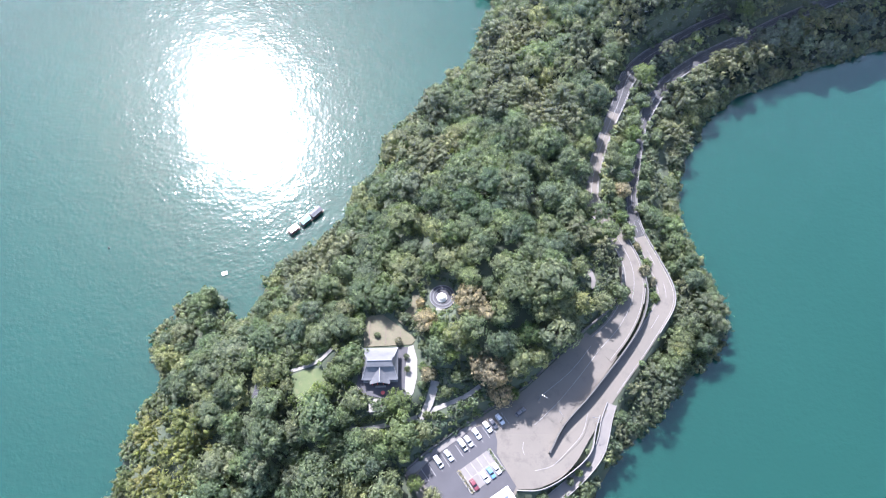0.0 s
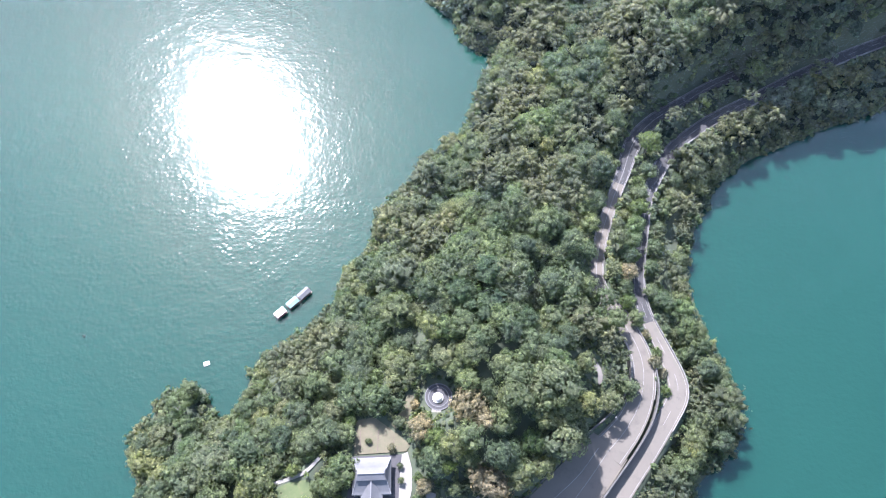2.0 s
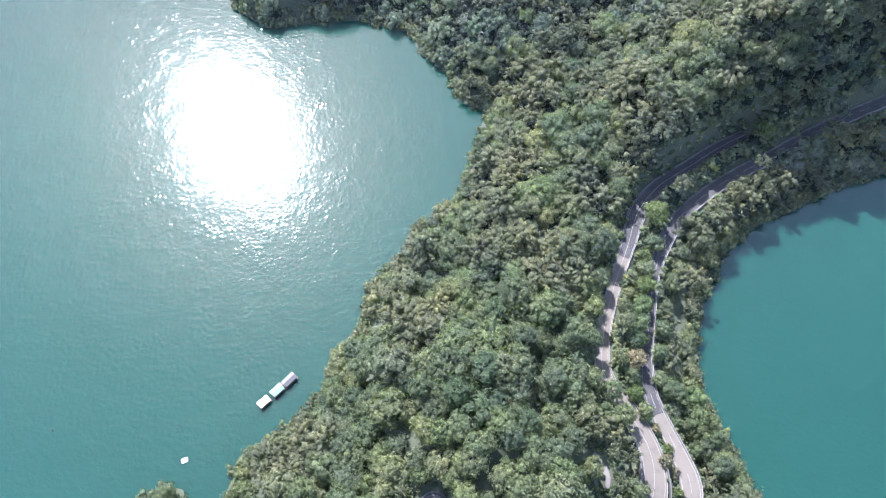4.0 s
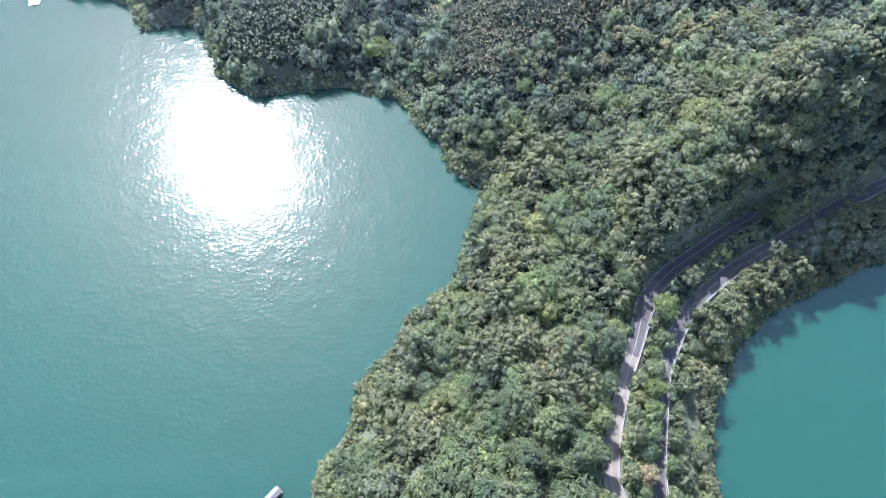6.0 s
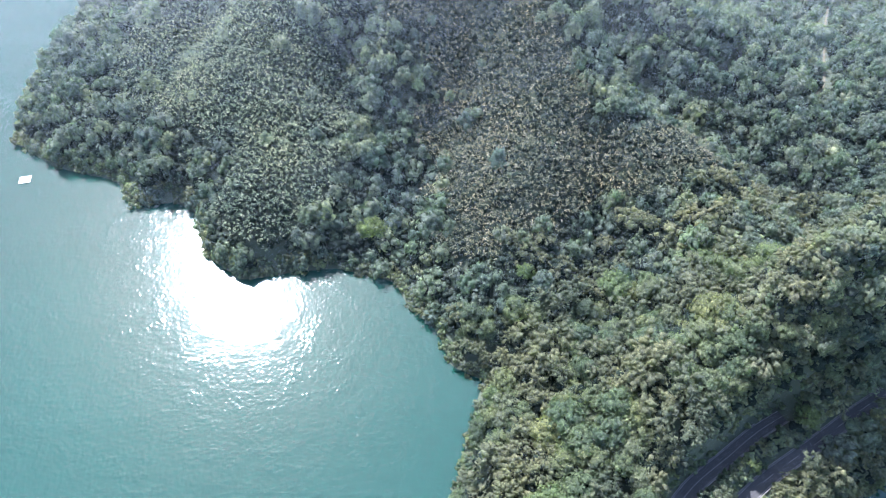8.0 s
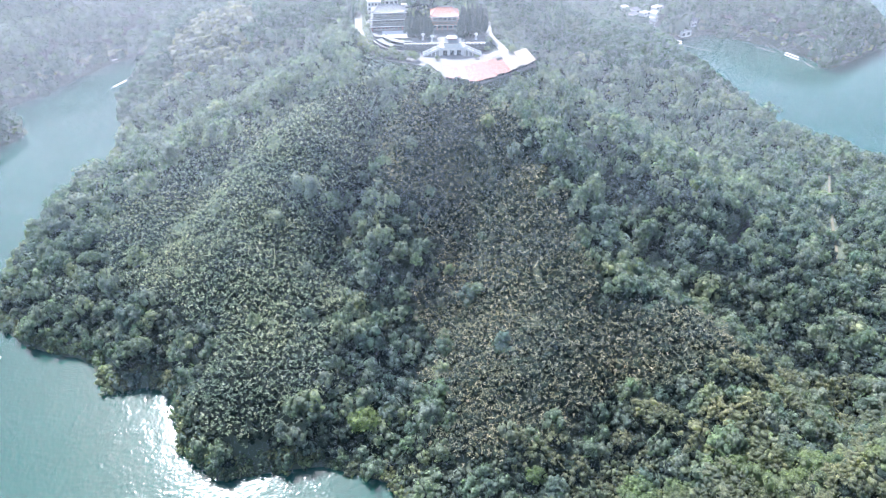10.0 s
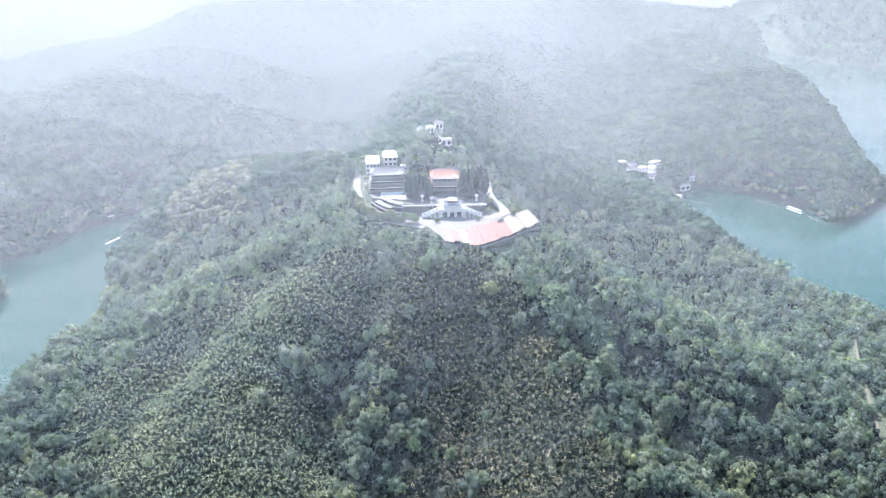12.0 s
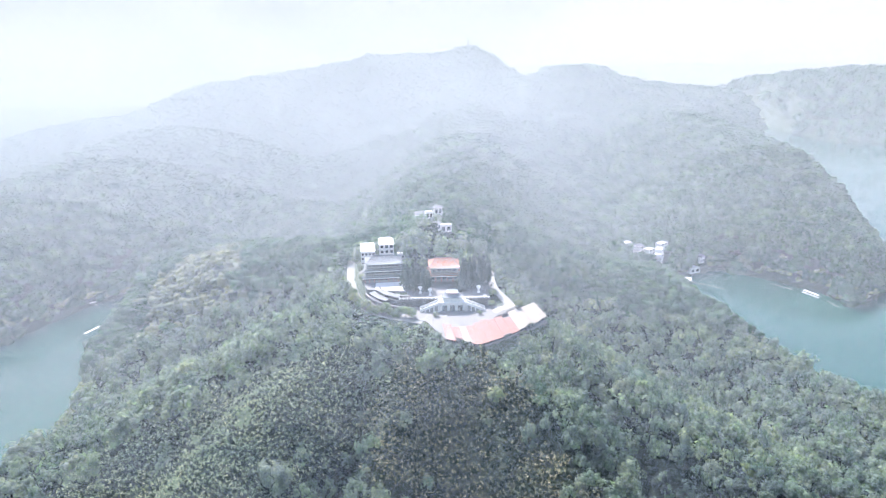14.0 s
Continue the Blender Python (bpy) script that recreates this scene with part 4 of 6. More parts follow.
ux, uy, ud = scatter(-255, 300, 225, 700, 6.0, 18, 5.0)
low = ~in_zones(ux, uy, [ZONE_TEAK_WEST, ZONE_TEAK_MIDDLE, ZONE_TEAK_EAST]) & (clear_of_works(ux, uy) > 3.5) & off_lanes(ux, uy, 2.8) & (ux < 205 + 0.3 * uy)
ux, uy = ux[low], uy[low]
plant("hill_undergrowth", FARS, ux, uy, r_trees.uniform(3.0, 5.5, len(ux)), r_trees.uniform(3.2, 4.4, len(ux)), UNDER_SHADE, "undergrowth filling the gaps between the trees, coloured dark as shade", "shrubs", 19)

ux, uy, ud = scatter(104, 275, 248, 345, 3.3, 23, 4.0)
low = clear_of_works(ux, uy) > 2.2
ux, uy = ux[low], uy[low]
plant("slope_thicket", FARS, ux, uy, r_trees.uniform(2.5, 6.0, len(ux)), r_trees.uniform(2.0, 3.2, len(ux)), LEAF, "dense evergreen thicket on the steep shaded slope above the road", "shrubs", 24)

# low growth along the water's edge
sx, sy, sd = scatter(-260, 330, -35, 690, 3.6, 12, -0.8)
edge = (sd < 5.5) & (clear_of_works(sx, sy) > 1.5) & (sx < 170 + 0.32 * sy)
sx, sy = sx[edge], sy[edge]
half = np.random.RandomState(77).uniform(size=len(sx)) < 0.6
for name, pick, shapes, mat in (("shore_scrub", half, LOW, LEAF), ("shore_bamboo", ~half, LOW, BAMBOO)):
    n = pick.sum()
    plant(name, shapes, sx[pick], sy[pick], r_trees.uniform(2.6, 5.4, n), r_trees.uniform(2.2, 3.6, n), mat, "low scrub and bamboo overhanging the water's edge", "shrubs", 13, (0.9, 1.2))

for name, x0, x1, y0, y1 in (("bay_shore_scrub", 245, 600, 690, 1120), ("inlet_shore_scrub", -440, -225, 600, 900)):
    sx, sy, sd = scatter(x0, x1, y0, y1, 5.0, 27, 0.2)
    edge = (sd < 11) & ~hemmed(sx, sy)
    sx, sy = sx[edge], sy[edge]
    plant(name, FARS, sx, sy, r_trees.uniform(3.5, 7.5, len(sx)), r_trees.uniform(3.0, 4.6, len(sx)), LEAF, "trees and scrub overhanging the far water's edge", "shrubs", 28, (0.9, 1.2))

# roadside growth
sx, sy, sd = scatter(-70, 165, 40, 300, 2.3, 14, 1.0)
sf = clear_of_works(sx, sy)
edge = (sf > 0.5) & (sf < 9) & (wobble(sx, sy, 14, 31) > -0.75)
sx, sy = sx[edge], sy[edge]
plant("roadside_scrub", FARS, sx, sy, r_trees.uniform(0.5, 1.7, len(sx)) + 1.4 * (sy > 140), r_trees.uniform(0.7, 1.5, len(sx)) + 0.5 * (sy > 140), LEAF, "low scrub and rough grass on the banks", "shrubs", 15, (0.7, 1.0))

# clipped and wild shrubs round the shrine, its lawn and steps
sx, sy, sd = scatter(-66, 14, 58, 112, 2.6, 20, 1.0)
sf = clear_of_works(sx, sy)
edge = (sf > 0.5) & (sf < 3.6)
sx, sy = sx[edge], sy[edge]
half = np.random.RandomState(78).uniform(size=len(sx)) < 0.5
for name, pick, mat in (("garden_shrubs", half, LEAF), ("garden_scrub", ~half, LIME)):
    n = pick.sum()
    plant(name, LOW, sx[pick], sy[pick], r_trees.uniform(1.0, 2.6, n), r_trees.uniform(0.9, 1.7, n), mat, "low garden shrubs round the shrine and its lawn", "shrubs", 22, (0.8, 1.1))

# beyond the temple
fx, fy, fd = scatter(-420, 620, 620, 1000, 8.6, 5, 1)
wood = (clear_of_works(fx, fy) > 2) & ((fy > 700) | (fx < -262)) & ~hemmed(fx, fy)
fx, fy = fx[wood], fy[wood]
pale = inside(fx + 9 * wobble(fx, fy, 40, 28), fy + 9 * wobble(fx, fy, 40, 29), ZONE_PALE)
ft, fr = r_trees.uniform(6, 12, len(fx)), crown_sizes(fx, fy, 4.8, 7.2, 33)
plant("back_hill_wood", FARS, fx[~pale], fy[~pale], ft[~pale], fr[~pale] * 1.25, HAZY_FAR_LEAF, "hazy evergreen forest behind the temple", "forest", 5, (0.8, 1.1))
plant("pale_slope_wood", FARS, fx[pale], fy[pale], ft[pale] * 0.7, fr[pale] * 0.8, BAMBOO, "pale sunlit scrub and bamboo on the slope", "forest", 9)
fx, fy, fd = scatter(-760, 700, 1000, 1750, 14, 6, 3)
plant("mountain_wood", FARS, fx, fy, r_trees.uniform(9, 13, len(fx)), r_trees.uniform(14, 18, len(fx)), HAZY_FAR_LEAF, "far wooded mountain slopes in haze", "forest", 6, (0.45, 0.6))
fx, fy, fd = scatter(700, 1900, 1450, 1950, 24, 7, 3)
plant("far_shore_wood", FARS, fx, fy, r_trees.uniform(8, 14, len(fx)), r_trees.uniform(11, 16, len(fx)), HAZY_FAR_LEAF, "far wooded ridge across the lake", "forest", 7)


def mist(name, y, x0, x1, cover, step, seed):
    """Haze put into shape: fine slanting strips over the land, thinning upwards, in patches."""
    r = random.Random(seed)
    top = 190.0 if y < 290 else 262.0 if y < 900 else 330.0
    slope = r.choice((-1, 1)) * r.uniform(0.12, 0.5) * (1.0 if y < 1500 else 0.1)
    step *= r.uniform(0.8, 1.2)
    drop = abs(slope) * (x1 - x0) / 2
    z = np.arange(1.0 - drop, top + drop, step)
    xs = np.linspace(x0, x1, 13)
    X, Z = np.meshgrid(xs, z)
    Z = Z + slope * (X - (x0 + x1) / 2)
    near_side = 1.0 if y < 1500 else 0.0
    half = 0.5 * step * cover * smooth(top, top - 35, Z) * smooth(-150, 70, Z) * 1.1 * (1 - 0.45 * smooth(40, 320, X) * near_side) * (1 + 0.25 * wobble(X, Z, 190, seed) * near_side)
    Y = y + 6 * wobble(X, Z, 240, seed + 1)
    low, high = np.stack([X, Y, Z - half], -1), np.stack([X, Y, Z + half], -1)
    v = np.stack([low, high], 2)                       # strand, station, edge
    n, m = X.shape
    at = (np.arange(n)[:, None] * m + np.arange(m - 1)[None]) * 2
    q = np.stack([at, at + 2, at + 3, at + 1], -1).reshape(-1, 4)
    G = ground_at(X, Y)
    gone = (Z < np.maximum(G, 0)) | (Z > top)
    hidden = (gone[:, :-1] & gone[:, 1:]).ravel()
    verts, faces = trimmed([(v.reshape(-1, 3), q[~hidden])])
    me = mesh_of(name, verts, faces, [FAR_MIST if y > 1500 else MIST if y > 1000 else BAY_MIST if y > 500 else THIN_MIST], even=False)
    return tagged(new(name, me), "fine pale strips imitating haze over the hills and bay", "mist", kind="stuff")


# added banks of haze strips: y, share covered
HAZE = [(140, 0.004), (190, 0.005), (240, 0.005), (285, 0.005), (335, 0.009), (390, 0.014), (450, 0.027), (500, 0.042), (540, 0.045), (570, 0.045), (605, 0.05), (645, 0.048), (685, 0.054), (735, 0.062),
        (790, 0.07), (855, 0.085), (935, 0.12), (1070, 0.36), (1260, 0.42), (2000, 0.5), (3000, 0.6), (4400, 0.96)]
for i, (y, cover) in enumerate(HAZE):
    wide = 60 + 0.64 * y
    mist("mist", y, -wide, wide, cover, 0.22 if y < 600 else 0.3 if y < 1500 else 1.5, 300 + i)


def tree_meshes(shape, seed, material):
    """Crown and trunk meshes of a tree of crown radius 1, its crown heart at height 0."""
    v, f = shape
    crown = mesh_of("crown", v, f, [material])
    r = random.Random(seed)
    bm = bmesh.new()
    tube(bm, (0, 0, -2.6), (r.uniform(-.06, .06), r.uniform(-.06, .06), -0.5), 0.075, 0.05, 7)
    for i in range(5):
        a = i * 1.257 + r.uniform(-.4, .4)
        tube(bm, (0, 0, -0.75 + 0.06 * i), (0.55 * math.cos(a), 0.55 * math.sin(a), 0.05 + 0.1 * r.random()), 0.04, 0.012, 5)
    trunk = bpy.data.meshes.new("trunk")
    bm.to_mesh(trunk)
    bm.free()
    trunk.materials.append(BARK)
    return crown, trunk


TREE_KINDS = {
    "green": ([tree_meshes(s, i, LEAF) for i, s in enumerate(NEAR)], "leafy evergreen broadleaf tree with a rounded crown"),
    "yellow": ([tree_meshes(s, i, AUTUMN) for i, s in enumerate(NEAR[:3])], "broadleaf tree with thinning yellow-brown leaves"),
    "brown": ([tree_meshes(s, i, RUSSET) for i, s in enumerate(NEAR[5:])], "broadleaf tree with dry yellow-brown autumn leaves"),
    "lime": ([tree_meshes(s, i, LIME) for i, s in enumerate(NEAR[3:])], "young tree with fresh light-green leaves"),
}


def stand_tree(x, y, height, radius, kind="green", seed=0, group="trees of the peninsula"):
    meshes, label = TREE_KINDS[kind]
    crown_mesh, trunk_mesh = meshes[seed % len(meshes)]
    z = float(ground_at(x, y))
    base = thing("tree", label, "tree", Matrix.Translation((x, y, z)), group)
    high = height - radius * 0.95
    for name, me in (("trunk", trunk_mesh), ("crown", crown_mesh)):
        ob = new(name, me)
        ob.parent = base
        ob.location = (0, 0, high)
        ob.rotation_euler = (0, 0, (seed * 2.399) % 6.283)
        ob.scale = (radius, radius, radius if name == "crown" else (high + 0.3) / 2.6)
    return base


for i in np.nonzero(apart)[0]:
    stand_tree(float(tx[i]), float(ty[i]), float(top[i]), float(rad[i]), "green", int(i))
for i, (x, y, h, w, kind) in enumerate(MARKED_TREES):
    stand_tree(x, y, h, w, kind, i + 3)

# ---------------------------------------------------------------- roads and yards
def way(name, line, material, label, category="road", thick=0.3):
    return tagged(part(name, ribbon(line, thick), material), label, category, kind="structure")


# sun and shade along the roads are put into the pale-to-dark surface change
CUT = int(np.argmin(np.abs(ROAD_LOWER[:, 1] - 140)))
CUT_UP = int(np.argmin(np.abs(ROAD_UPPER[:, 1] - 206)))
road_upper = way("road_upper", ROAD_UPPER[CUT_UP:], ASPHALT, "two-lane asphalt road curving along the slope, its grey darkened as shade")
way("road_yard", ROAD_UPPER[:CUT_UP + 1], PLAZA, "worn asphalt road leaving the car park, coloured pale as sunlit")
road_lower = way("road_lower", ROAD_LOWER[:CUT + 1], PLAZA, "pale worn asphalt road below the retaining wall")
road_far = way("road_shore", ROAD_LOWER[CUT:], ASPHALT, "two-lane asphalt road above the shore, its grey darkened as shade")
ramp_road = way("road_ramp", RAMP, BAYS, "narrow concrete ramp going down beside the road")
for nm, ln in (("path_hill", PATH_HILL), ("path_steps", PATH_STEPS), ("path_west", PATH_WEST), ("path_lower", PATH_LOWER), ("path_knoll", PATH_KNOLL)):
    way(nm, ln, DRYLAWN if ln is PATH_KNOLL else CREAM, "bare earth patch between trees" if ln is PATH_KNOLL else "pale stone garden path", "path", 0.25)
way("path_bank", PATH_BANK, BAYS, "pale bare stretch of footpath among the trees", "path", 0.25)
way("road_temple", ROAD_TEMPLE, CREAM, "pale driveway round the temple terrace")
way("road_temple_east", ROAD_TEMPLE_EAST, CREAM, "pale lane climbing beside the temple")
way("road_hill", ROAD_HILL_EAST, ASPHALT, "dark asphalt road through the forest")
way("track_hill", TRACK_HILL_EAST, DRYLAWN, "pale earth track on the hillside", "path")

def below_and_above(outline, y0):
    """Cuts an outline in two along the line y = y0."""
    halves = []
    for sign in (1, -1):
        out = []
        for a, b in zip(outline, outline[1:] + outline[:1]):
            if sign * (y0 - a[1]) >= 0:
                out.append(a)
            if (a[1] - y0) * (b[1] - y0) < 0:
                k = (y0 - a[1]) / (b[1] - a[1])
                out.append((a[0] + (b[0] - a[0]) * k, y0))
        halves.append(out)
    return halves


def yard_slab(outline, z0, lift):
    """A slab that follows the car park: level below y = 58, gently rising above."""
    bm = bmesh.new()
    for half in below_and_above(outline, 58.0):
        if len(half) > 2:
            q = slab(half, z0, lambda x, y: float(car_park_height(x, y)) + lift)
            me = bpy.data.meshes.new("tmp")
            q.to_mesh(me)
            q.free()
            bm.from_mesh(me)
            bpy.data.meshes.remove(me)
    return bm


car_park = tagged(part("pavement", yard_slab(YARD_CAR_PARK, 9.0, 0.0), PLAZA), "pale worn asphalt yard of the car park", "pavement", kind="structure")


def markings(name, line, offset, parent, dash=None, width=0.13, span=(0.0, 1.0)):
    """Painted lines along a road: unbroken, or one stroke after another."""
    if dash is None:
        return part(name, ribbon(line, 0.02, offset, width, 0.03, span), PAINT, parent)
    n = len(line) - 1
    a, b = int(span[0] * n), int(span[1] * n)
    for i in range(a, b - dash[0], dash[0] + dash[1]):
        part(name, ribbon(line[i:i + dash[0] + 1], 0.02, offset, width, 0.03), PAINT, parent)


markings("edge_line", ROAD_UPPER, -0.86, road_upper)
markings("edge_line", ROAD_UPPER, 0.86, road_upper)
markings("lane_line", ROAD_UPPER, 0.0, road_upper, None, 0.12)
markings("edge_line", ROAD_LOWER, -0.84, road_lower, None, 0.12, (0.12, 1))
markings("edge_line", ROAD_LOWER, 0.84, road_lower, None, 0.12, (0.12, 1))
markings("lane_line", ROAD_LOWER, 0.0, road_lower, (3, 4), 0.12, (0.2, 1))


for pts in ([(54.9, 65.7), (52.1, 58.2), (46.2, 52.0), (40.4, 46.8), (33.6, 44.9)], [(30.3, 55.0), (29.8, 52.8), (30.3, 50.5)], [(34.6, 61.2), (43.9, 69.6), (52.9, 79.6), (60.8, 89.2)], [(38.7, 72.7), (49.7, 81.6), (58.2, 91.3)]):
    line = curve_through([(x, y, float(car_park_height(x, y)) + 0.02, 0.14) for x, y in pts], 2.0)
    part("lane_line", ribbon(line, 0.02, 0, 0.13, 0.03), PAINT, car_park)


def parapet(name, line, side, material, label, height=0.75, width=0.35, span=(0.0, 1.0), foot=1.2):
    """A low wall on one edge of a road (side -1 left, 1 right)."""
    n = len(line) - 1
    a, b = int(span[0] * n), int(span[1] * n)
    bm = ribbon(line[a:b + 1], height + foot, side * 1.02, width, height)
    return tagged(part(name, bm, material), label, "wall", kind="structure")


parapet("wall_road_outer", ROAD_LOWER, 1, CONCRETE, "low pale parapet along the outer edge of the lower road", 0.7, 0.26, (0.2, 1.0), 2.5)
parapet("wall_road_inner", ROAD_LOWER, -1, CONCRETE, "low kerb wall along the lower road", 0.25, 0.2, (0.4, 1.0), 0.8)
parapet("wall_upper_outer", ROAD_UPPER, 1, CONCRETE, "pale concrete parapet on the retaining wall", 0.6, 0.22, (0.12, 1.0), 0.9)
parapet("wall_upper_inner", ROAD_UPPER, -1, CONCRETE, "low concrete kerb wall at the foot of the slope", 0.5, 0.2, (0.08, 0.95), 0.9)
parapet("wall_ramp_outer", RAMP, 1, CONCRETE, "pale parapet beside the concrete ramp", 0.7, 0.22, (0, 1), 2)
parapet("wall_ramp_inner", RAMP, -1, CONCRETE, "pale parapet beside the concrete ramp", 0.7, 0.22, (0, 1), 2)

WALL_LINE = curve_through([(39.4, 51, 14.6, 0.7), (45.6, 61.2, 14.9, 0.7), (54.9, 70.8, 15.5, 0.7), (63.5, 80.6, 16, 0.7), (71.5, 90, 16.6, 0.7), (77, 97.5, 17.3, 0.7), (80.6, 104.5, 17.9, 0.7), (82.6, 112, 18.5, 0.7), (82.6, 120, 18.9, 0.7)], 2)
PLAZA_EDGE = curve_through([(26.9, 38.2, 13.95, 0.3), (32.8, 38.0, 13.95, 0.3), (37.4, 39.0, 13.95, 0.3), (43.8, 42.3, 13.8, 0.3), (51.4, 47.9, 13.3, 0.3), (55.5, 52.8, 13.0, 0.3), (57.2, 59, 12.8, 0.3), (59.6, 65.2, 12.6, 0.3)], 2)
tagged(part("wall_plaza", ribbon(PLAZA_EDGE, 4.0, 0, 0.3, 0.6), CONCRETE), "low pale wall along the rounded end of the car park yard", "wall", kind="structure")
# the wall's shadow side is put into the dark stone colour of both
tagged(part("wall_parapet", ribbon(WALL_LINE, 1.0, 0, 0.5, 0.9), WALLSTONE), "parapet on top of the retaining wall, coloured dark as shade", "wall", kind="structure")
tagged(part("wall_retaining", ribbon(WALL_LINE, 5.0, 0, 0.6, 0.0), WALLSTONE), "stained stone retaining wall between the two roads, darkened as shade", "wall", kind="structure")
SLOPE_WALL = curve_through([(-13, 44.5, 15.2, 0.6), (-4, 52.2, 15.2, 0.6), (12.5, 63.6, 15.3, 0.6), (31.6, 75.4, 16.2, 0.6), (51, 93.2, 18.4, 0.6), (59.6, 99.9, 20.2, 0.6), (64.8, 104.2, 21.2, 0.6), (69.4, 110, 22, 0.6), (72.4, 117.6, 22.4, 0.6), (72.8, 125.5, 22.2, 0.6)], 2)
tagged(part("wall_slope", ribbon(SLOPE_WALL, 5, 0, 0.6, 0), WALLSTONE), "dark stone wall at the foot of the wooded slope", "wall", kind="structure")

# the parking lot: dark asphalt, a paler island of bays, kerbs
lot_outline = [(-8, 44), (-3.5, 49.4), (6, 56), (12.8, 60.4), (18, 61.8), (20.0, 58.4), (20.7, 55.3), (20.3, 51.0), (23.0, 46.0), (26.9, 39.5), (24, 35), (14, 31), (0, 31)]
lot = tagged(part("parking_lot", yard_slab(lot_outline, 13.5, 0.05), LOT), "dark asphalt parking lot", "pavement", kind="structure")
walk_outline = [(-12.9, 44.7), (-4, 51.8), (12.4, 63), (13.4, 61.2), (-1.6, 50.4), (-11.1, 42.5)]
tagged(part("pavement_slope", yard_slab(walk_outline, 13.5, 0.18), BAYS), "pale concrete walkway along the foot of the slope", "pavement", kind="structure")
ISLE = [(6.3, 44.8), (17.3, 52.4), (22.5, 44.9), (11.5, 37.3)]
isle = tagged(part("parking_island", slab(ISLE, 13.8, 14.06), BAYS), "pale concrete parking bays with worn lines", "pavement", kind="structure")


def along(a, b, s):
    return a[0] + (b[0] - a[0]) * s, a[1] + (b[1] - a[1]) * s


def stripe(parent, p, q, z, w=0.14):
    line = np.array([(p[0], p[1], z, w), (q[0], q[1], z, w)])
    return part("bay_line", ribbon(line, 0.02, 0, w, 0.03), PAINT, parent)


for i in range(6):
    stripe(isle, along(ISLE[0], ISLE[1], i / 5), along(ISLE[3], ISLE[2], i / 5), 14.06)
stripe(isle, along(ISLE[0], ISLE[3], 0.5), along(ISLE[1], ISLE[2], 0.5), 14.06)
BAY_A, BAY_B = (-7.0, 45.5), (22.5, 65.8)
side = Vector((BAY_B[0] - BAY_A[0], BAY_B[1] - BAY_A[1])).normalized()
across = Vector((side.y, -side.x))
for i in range(13):
    p = along(BAY_A, BAY_B, i / 12)
    stripe(lot, p, (p[0] + across.x * 5, p[1] + across.y * 5), float(car_park_height(p[0], p[1])) + 0.06)
for a, b in ((ISLE[0], ISLE[3]), (ISLE[1], ISLE[2])):
    bm = bmesh.new()
    r = random.Random(3)
    line = np.array([(*along(a, b, s), 14.3, 1.5) for s in np.linspace(0, 1, 6)])
    bed = thing("hedge_bed", "narrow planted bed with low shrubs and a kerb", "planter", kind="")
    part("kerb", ribbon(line, 0.35, 0, 1.6, 0), CONCRETE, bed)
    v, f = joined([(broad_crown(200 + i, 6, 8, 0.14)[0] * (0.8, 0.8, 0.6) + (*along(a, b, (i + 0.5) / 9), 14.5), broad_crown(200 + i, 6, 8, 0.14)[1]) for i in range(9)])
    ob = new("shrubs", mesh_of("shrubs", v, f, [AUTUMN if a is ISLE[0] else LEAF], even=False))
    ob.parent = bed

# ---------------------------------------------------------------- cars
CAR_COLOURS = {"white": (0.8, 0.8, 0.8), "silver": (0.5, 0.51, 0.53), "dark grey": (0.06, 0.06, 0.07), "blue": (0.12, 0.25, 0.42), "red": (0.16, 0.04, 0.05)}
CAR_PAINT = {k: car_paint(k.replace(" ", "_") + "_car_paint", c) for k, c in CAR_COLOURS.items()}


def car_body(length, width, profile):
    """A body lofted along its length from (share of length, half width share, floor, height) stations."""
    bm = bmesh.new()
    rings = []
    for s, w, z0, z1 in profile:
        x, y = (s - 0.5) * length, w * width / 2
        rings.append([bm.verts.new((x, -y, z0)), bm.verts.new((x, -y, z0 + (z1 - z0) * 0.6)), bm.verts.new((x, -y * 0.86, z1)), bm.verts.new((x, y * 0.86, z1)), bm.verts.new((x, y, z0 + (z1 - z0) * 0.6)), bm.verts.new((x, y, z0))])
    for p, q in zip(rings, rings[1:]):
        for k in range(6):
            m = (k + 1) % 6
            bm.faces.new((p[k], q[k], q[m], p[m]))
    bm.faces.new(rings[0])
    bm.faces.new(rings[-1][::-1])
    return bm


